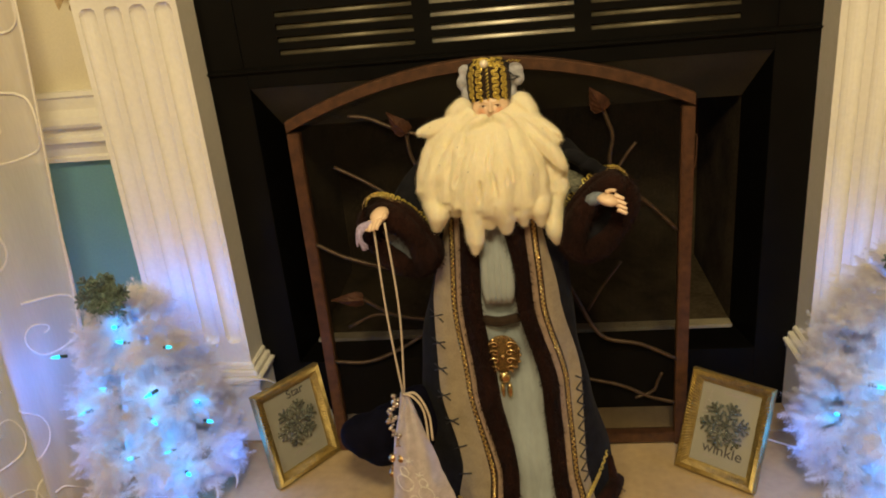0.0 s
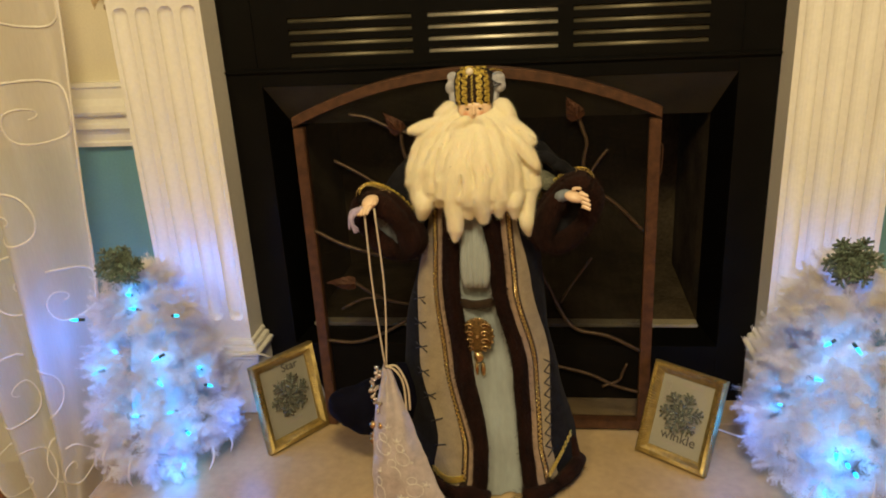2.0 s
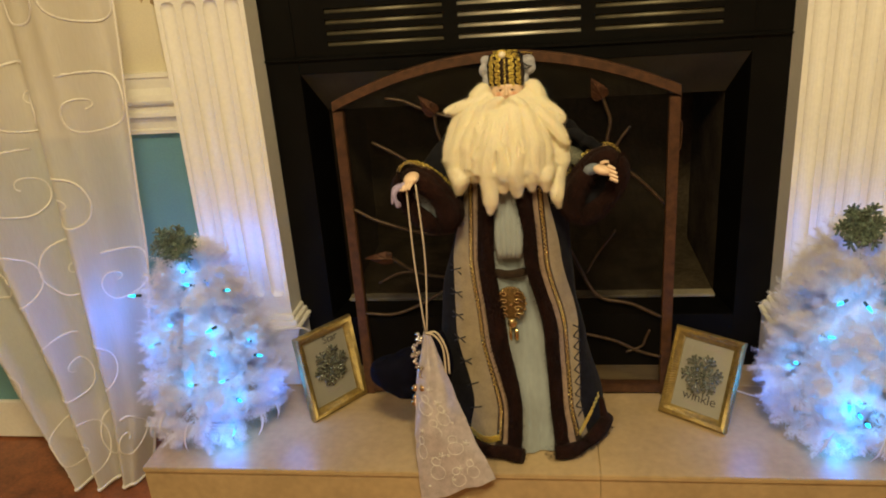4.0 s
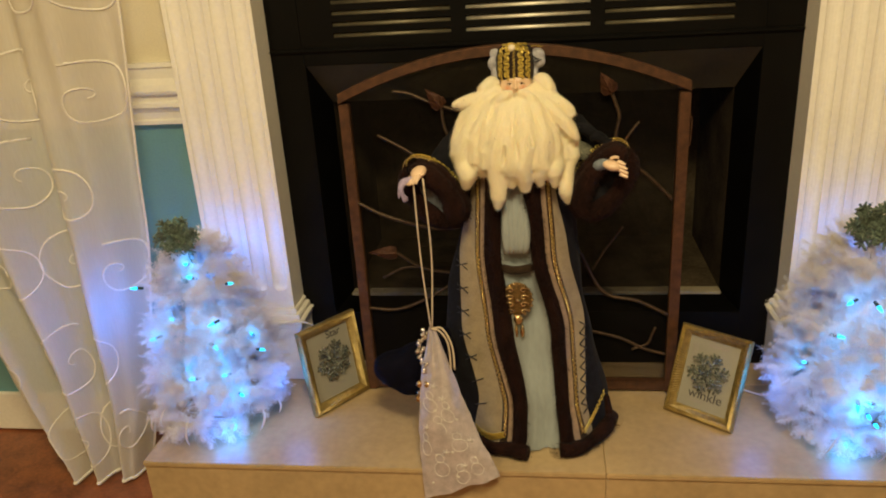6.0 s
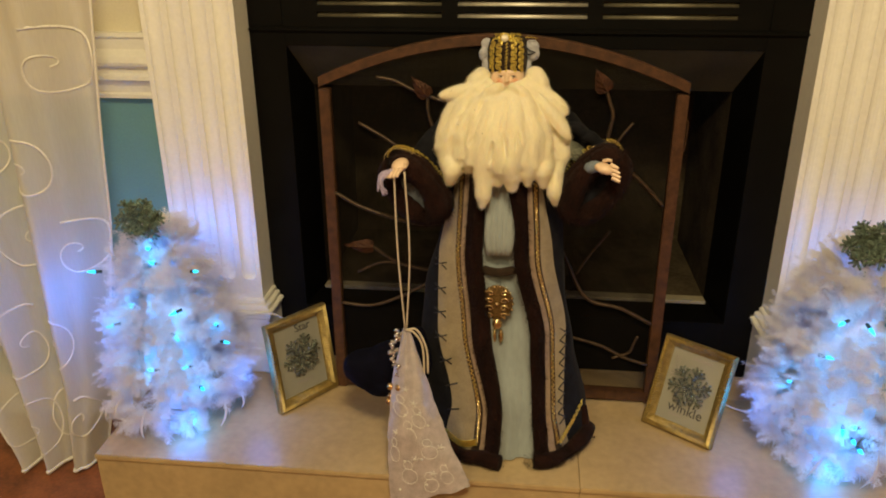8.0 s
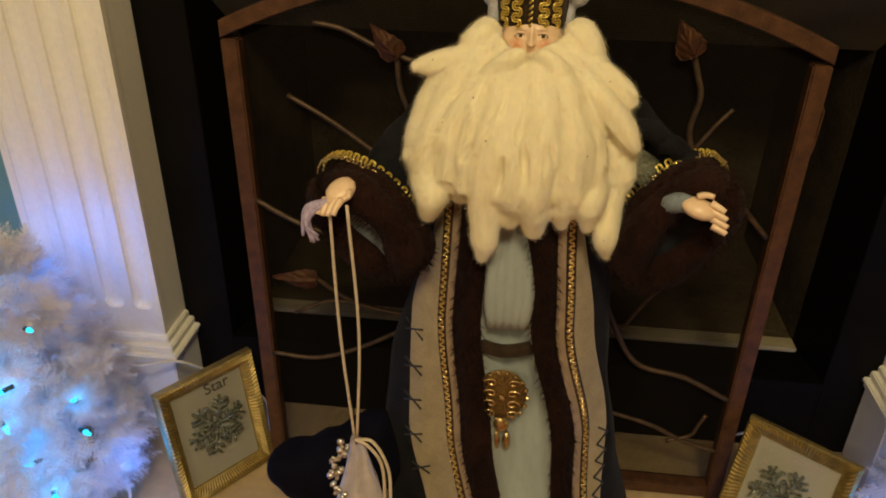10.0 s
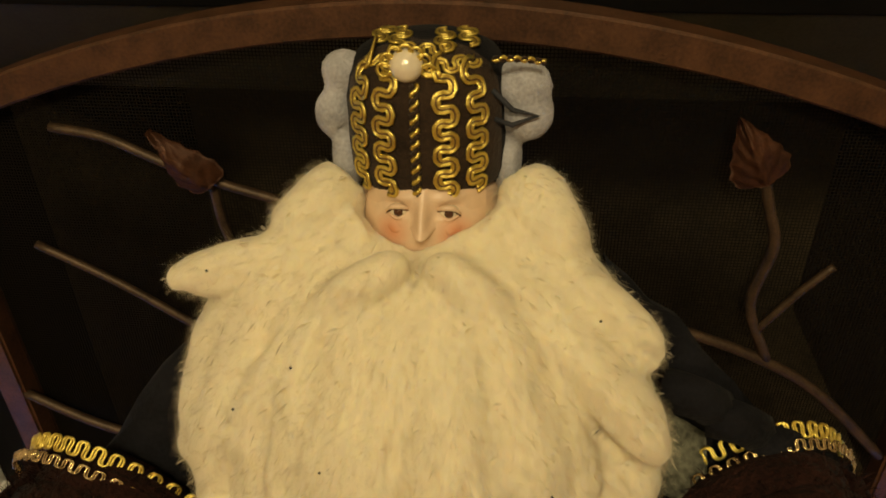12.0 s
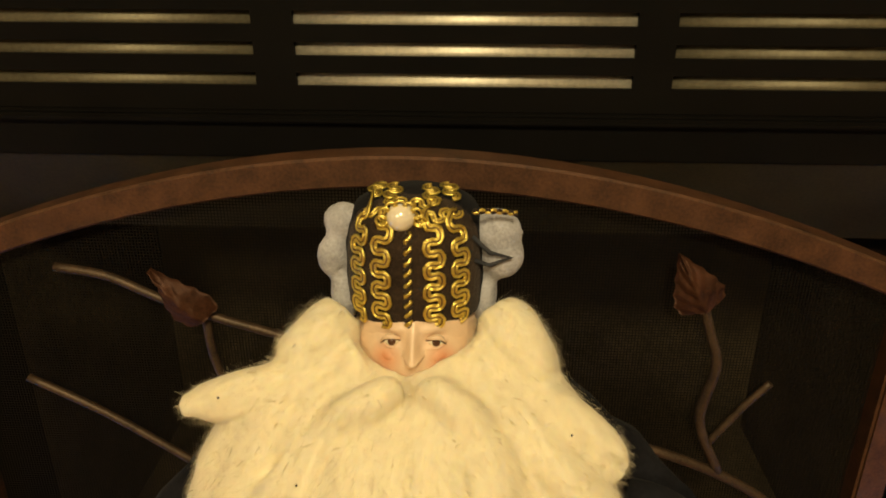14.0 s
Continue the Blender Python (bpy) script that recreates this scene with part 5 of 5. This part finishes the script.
def feather_tree(place, profile, bulbs, seed, label, star):
    ob = thing("feather_tree", label, "tree", place, group="white feather trees")
    rnd = random.Random(seed)
    rad = lambda z: interp(-z, [(-a, b) for a, b in profile])[0]
    z0, z1 = profile[0][0], profile[-1][0]
    bm = bmesh.new()
    rings = [[bm.verts.new((max(0.006, rad(z) - 0.088) * math.cos(q), max(0.006, rad(z) - 0.088) * math.sin(q), z)) for q in [2 * math.pi * k / 18 for k in range(18)]] for z in [z0 + 0.03 + (z1 - z0 - 0.04) * i / 10 for i in range(11)]]
    for r, t in zip(rings, rings[1:]):
        for k in range(18):
            bm.faces.new((r[k], r[(k + 1) % 18], t[(k + 1) % 18], t[k]))
    part("core", bm, M_CORE, ob)
    part("foot", box((-0.05, -0.05, 0.0), (0.05, 0.05, 0.022), 0.006), M_CORE, ob)
    # plumes all over the cone, swelling and thinning in uneven tiers
    rows = []
    for _ in range(1700):
        h = rnd.random() ** 1.15
        z = z0 + 0.035 + (z1 - z0 - 0.025) * h
        q = rnd.uniform(0, 2 * math.pi)
        tier = 0.5 + 0.5 * math.sin(h * 22 + seed + 1.3 * math.sin(q * 2 + seed))
        if rnd.random() > 0.35 + 0.65 * tier:
            continue
        out, tan = Vector((math.cos(q), math.sin(q), 0)), Vector((-math.sin(q), math.cos(q), 0))
        ln = rnd.uniform(0.034, 0.060)
        r = max(0.003, rad(z) - 0.058 + 0.022 * tier * rnd.random())
        d = (out + tan * rnd.gauss(0, 0.7) + Vector((0, 0, rnd.gauss(0.0, 0.5) - 0.25 * (1 - h)))).normalized()
        if z + d.z * ln < 0.012:
            d.z = (0.012 - z) / ln
        up = (Vector((0, 0, 1)) + out * rnd.uniform(-0.6, 0.9) + tan * rnd.uniform(-0.5, 0.5)).normalized()
        rows.append((tuple(out * r + Vector((0, 0, z))), tuple(d), tuple(up), ln, rnd.uniform(0.015, 0.025), 135))
    # a few stiff curled feathers at the skirt
    for _ in range(5):
        q = rnd.uniform(math.pi * 0.95, 2.05 * math.pi)
        z = z0 + rnd.uniform(0.05, 0.10)
        out, tan = Vector((math.cos(q), math.sin(q), 0)), Vector((-math.sin(q), math.cos(q), 0))
        r = rad(z) - 0.03
        a, b = rnd.uniform(-1.2, 1.2), rnd.uniform(0.5, 1.1)
        pts = [out * r + Vector((0, 0, z)), out * (r + 0.022 * b) + tan * 0.012 * a + Vector((0, 0, z - 0.012)), out * (r + 0.030 * b) + tan * 0.026 * a + Vector((0, 0, max(0.012, z - 0.036 * b))), out * (r + 0.024 * b) + tan * 0.036 * a + Vector((0, 0, max(0.008, z - 0.056 * b)))]
        part("curled_feather", add_tube(bmesh.new(), smooth_line(pts, 5), lambda t: 0.0024 * math.sin(math.pi * (0.12 + 0.84 * t)), 6, flat=0.12), M_FEATHER, ob)
    feathers = new("plumage", plumage(rows, seed))
    feathers.parent = ob
    feathers["label"] = "fluffy white feathers lit blue from within"
    tagged(feathers, kind="stuff")
    # bulbs at given side offsets, heights and depths under the plumage, on the front of the cone
    for dx, z, deep in bulbs:
        r = rad(z) - deep
        y = -math.sqrt(max(0.0002, r * r - dx * dx)) if abs(dx) < r else -0.01
        d = Vector((dx, y, 0.03)).normalized()
        p = Vector((dx, y, z))
        if deep > 0.015:
            d = Vector((rnd.uniform(-1, 1), -0.5, rnd.uniform(-0.5, 0.5))).normalized()
        b = part("light_bulb", add_tube(bmesh.new(), [p, p + d * 0.004, p + d * 0.009, p + d * 0.013], lambda t: 0.0034 * (1 - 0.75 * t * t), 8), M_BULB, ob, "glowing blue light bulb")
        part("socket", add_tube(bmesh.new(), [p - d * 0.012, p], 0.0030, 8), M_SOCKET, b)
        if deep > 0.0:
            lamp("tree_light", "POINT", (place[0] + p.x, place[1] + p.y + 0.004, place[2] + p.z), (0, 0, 0), 0.11, CYAN, 0.012)
    sx, sz, turn = star
    o = part("topper", topper(rnd), M_FROST, ob, "silver-green glitter snowflake topper")
    o.matrix_local = pose(sx, -0.040, z1 + sz, 0, 0, turn)
    part("topper_stem", add_tube(bmesh.new(), [Vector((0, -0.006, z1 - 0.05)), Vector((sx, -0.038, z1 + sz))], 0.002, 6), M_FROST, ob)
    return ob


CYAN, BLUE = (0.0, 0.34, 1.0), (0.0, 0.20, 1.0)
M_FROST = mat("frosted_green_glitter", (0.22, 0.30, 0.24), 0.32, 0.6, var=0.5, scale=260, bump=0.9, fine=1300, dist=0.002)
TREE_L, TREE_R = (-0.625, 1.375, HT), (0.640, 1.375, HT)
feather_tree(TREE_L, [(0.0, 0.120), (0.05, 0.150), (0.12, 0.152), (0.22, 0.136), (0.31, 0.112), (0.375, 0.082), (0.40, 0.055)],
             [(-0.092, 0.338, -0.02), (0.010, 0.382, 0.012), (0.014, 0.352, 0.03), (0.088, 0.338, -0.005), (0.056, 0.268, 0.020), (-0.035, 0.268, 0.045), (-0.068, 0.235, 0.022), (0.055, 0.225, 0.020), (0.108, 0.222, 0.02), (0.138, 0.205, -0.02),
              (0.095, 0.120, 0.010), (-0.062, 0.150, 0.045), (0.005, 0.155, 0.040), (0.060, 0.150, 0.045), (0.060, 0.030, 0.040)], 21,
             "small white feather tree with blue lights and glitter snowflake topper", (-0.008, 0.030, 8))
feather_tree(TREE_R, [(0.0, 0.115), (0.05, 0.150), (0.12, 0.158), (0.22, 0.154), (0.31, 0.125), (0.375, 0.090), (0.405, 0.060)],
             [(-0.055, 0.312, 0.018), (-0.018, 0.310, 0.018), (-0.070, 0.245, 0.035), (-0.038, 0.132, 0.018), (-0.022, 0.118, 0.012), (-0.008, 0.100, 0.012), (-0.020, 0.140, 0.020), (-0.105, 0.170, 0.040), (0.06, 0.22, 0.045), (0.07, 0.12, 0.04), (-0.03, 0.025, 0.040)], 33,
             "wide white feather tree with blue lights and glitter snowflake topper", (-0.020, 0.030, -6))
for base, spots in ((TREE_L, ((0.03, 0.06, 0.34, 0.6), (-0.17, -0.06, 0.24, 0.7), (0.05, -0.115, 0.03, 0.35), (0.16, -0.02, 0.10, 0.3))),
                    (TREE_R, ((0.02, 0.06, 0.34, 0.35), (-0.03, -0.115, 0.03, 0.35), (-0.17, -0.02, 0.10, 0.3)))):
    for dx, dy, dz, power in spots:
        lamp("tree_light", "POINT", (base[0] + dx, base[1] + dy, base[2] + dz), (0, 0, 0), power * 1.4, BLUE, 0.04)


# ---- curtain ----
def sheer_material():
    m = bpy.data.materials.new("sheer_curtain")
    m.use_nodes = True
    n, l = m.node_tree.nodes, m.node_tree.links
    n.clear()
    out, m1, m2 = n.new("ShaderNodeOutputMaterial"), n.new("ShaderNodeMixShader"), n.new("ShaderNodeMixShader")
    a, b, c = n.new("ShaderNodeBsdfDiffuse"), n.new("ShaderNodeBsdfTranslucent"), n.new("ShaderNodeBsdfTransparent")
    tc, wv = n.new("ShaderNodeTexCoord"), n.new("ShaderNodeTexNoise")
    mp = n.new("ShaderNodeMapping")
    mp.inputs["Scale"].default_value = (1, 1, 0.08)
    wv.inputs["Scale"].default_value = 400
    ramp = n.new("ShaderNodeValToRGB")
    ramp.color_ramp.elements[0].color, ramp.color_ramp.elements[1].color = (0.80, 0.77, 0.70, 1), (0.92, 0.89, 0.83, 1)
    l.new(tc.outputs["Object"], mp.inputs[0]), l.new(mp.outputs[0], wv.inputs["Vector"]), l.new(wv.outputs["Fac"], ramp.inputs[0])
    l.new(ramp.outputs[0], a.inputs[0]), l.new(ramp.outputs[0], b.inputs[0])
    m1.inputs[0].default_value, m2.inputs[0].default_value = 0.40, 0.24
    l.new(a.outputs[0], m1.inputs[1]), l.new(b.outputs[0], m1.inputs[2])
    l.new(m1.outputs[0], m2.inputs[1]), l.new(c.outputs[0], m2.inputs[2]), l.new(m2.outputs[0], out.inputs[0])
    return m


M_SHEER = sheer_material()
M_EMB = mat("white_embroidery", (0.80, 0.77, 0.71), 0.5, 0, 0.06, 200, 0.4, 900, 0.0006, 0.3)


def curtain_point(u, z):
    """u from the outer edge to the edge by the pilaster."""
    left = interp(z, [(2.4, -1.75), (1.1, -1.45), (0.6, -1.32), (0.26, -1.165), (0.0, -1.065)])[0]
    right = interp(z, [(2.4, -0.70), (1.1, -0.706), (0.62, -0.735), (0.25, -0.80), (0.0, -0.865)])[0]
    x = left + (right - left) * u
    y = 1.415 + 0.036 * math.sin(u * 21 + 0.8 * math.sin(z * 3)) + 0.012 * math.sin(u * 47 + z * 2)
    return Vector((x, y, max(0.002, z)))


def curtain():
    ob = thing("curtain", "sheer white floor-length curtain with embroidered scrolls", "curtain")
    bm = bmesh.new()
    add_patch(bm, lambda u, v: curtain_point(u, 0.004 + 2.35 * v), 110, 60, 0)
    part("panel", bm, M_SHEER, ob)
    rnd = random.Random(8)
    # scrolls: spirals with a tail, worked on the face of the cloth
    for row in range(7):
        for col in range(5):
            u0, z0 = 0.10 + 0.19 * col + 0.09 * (row % 2) + rnd.uniform(-0.03, 0.03), 0.12 + 0.195 * row + rnd.uniform(-0.02, 0.02)
            if u0 > 0.95:
                continue
            sg = 1 if (row + col) % 2 else -1
            size = rnd.uniform(0.060, 0.092)
            line = []
            for i in range(44):
                t = i / 43
                q = 1.2 + t * 8.2
                r = size * (1 - t) ** 0.8
                wid = 0.62
                line.append(curtain_point(min(0.99, max(0.01, u0 + sg * r * math.cos(q) / wid)), max(0.01, z0 + r * math.sin(q))) + Vector((0, -0.0014, 0)))
            part("scroll", add_tube(bmesh.new(), line, lambda t: 0.0029 - 0.0009 * t, 5, flat=0.12), M_EMB, ob)
    for u in (0.004, 0.996):
        line = [curtain_point(u, 0.01 + 2.3 * i / 40) for i in range(41)]
        part("side_hem", add_tube(bmesh.new(), line, 0.0026, 6, flat=0.5), M_EMB, ob)
    line = [curtain_point(i / 110, 0.008) + Vector((0, -0.001, 0.002)) for i in range(111)]
    part("bottom_hem", add_tube(bmesh.new(), line, 0.0035, 6), M_EMB, ob)
    return ob


curtain()

# ---- light cord behind the frames ----
M_CABLE = mat("white_cable", (0.7, 0.68, 0.64), 0.5)
for pts in ([(-0.53, 1.48, 0.36), (-0.50, 1.47, 0.372), (-0.46, 1.50, 0.36), (-0.42, 1.545, 0.30), (-0.36, 1.55, 0.26), (-0.35, 1.53, 0.205)],
            [(0.53, 1.46, 0.206), (0.47, 1.50, 0.206), (0.42, 1.53, 0.23), (0.372, 1.535, 0.285), (0.352, 1.53, 0.29)]):
    tagged(part("light_cord", add_tube(bmesh.new(), smooth_line(pts, 8), 0.0022, 6), M_CABLE), "thin white light cord running behind the picture frame", "cord")
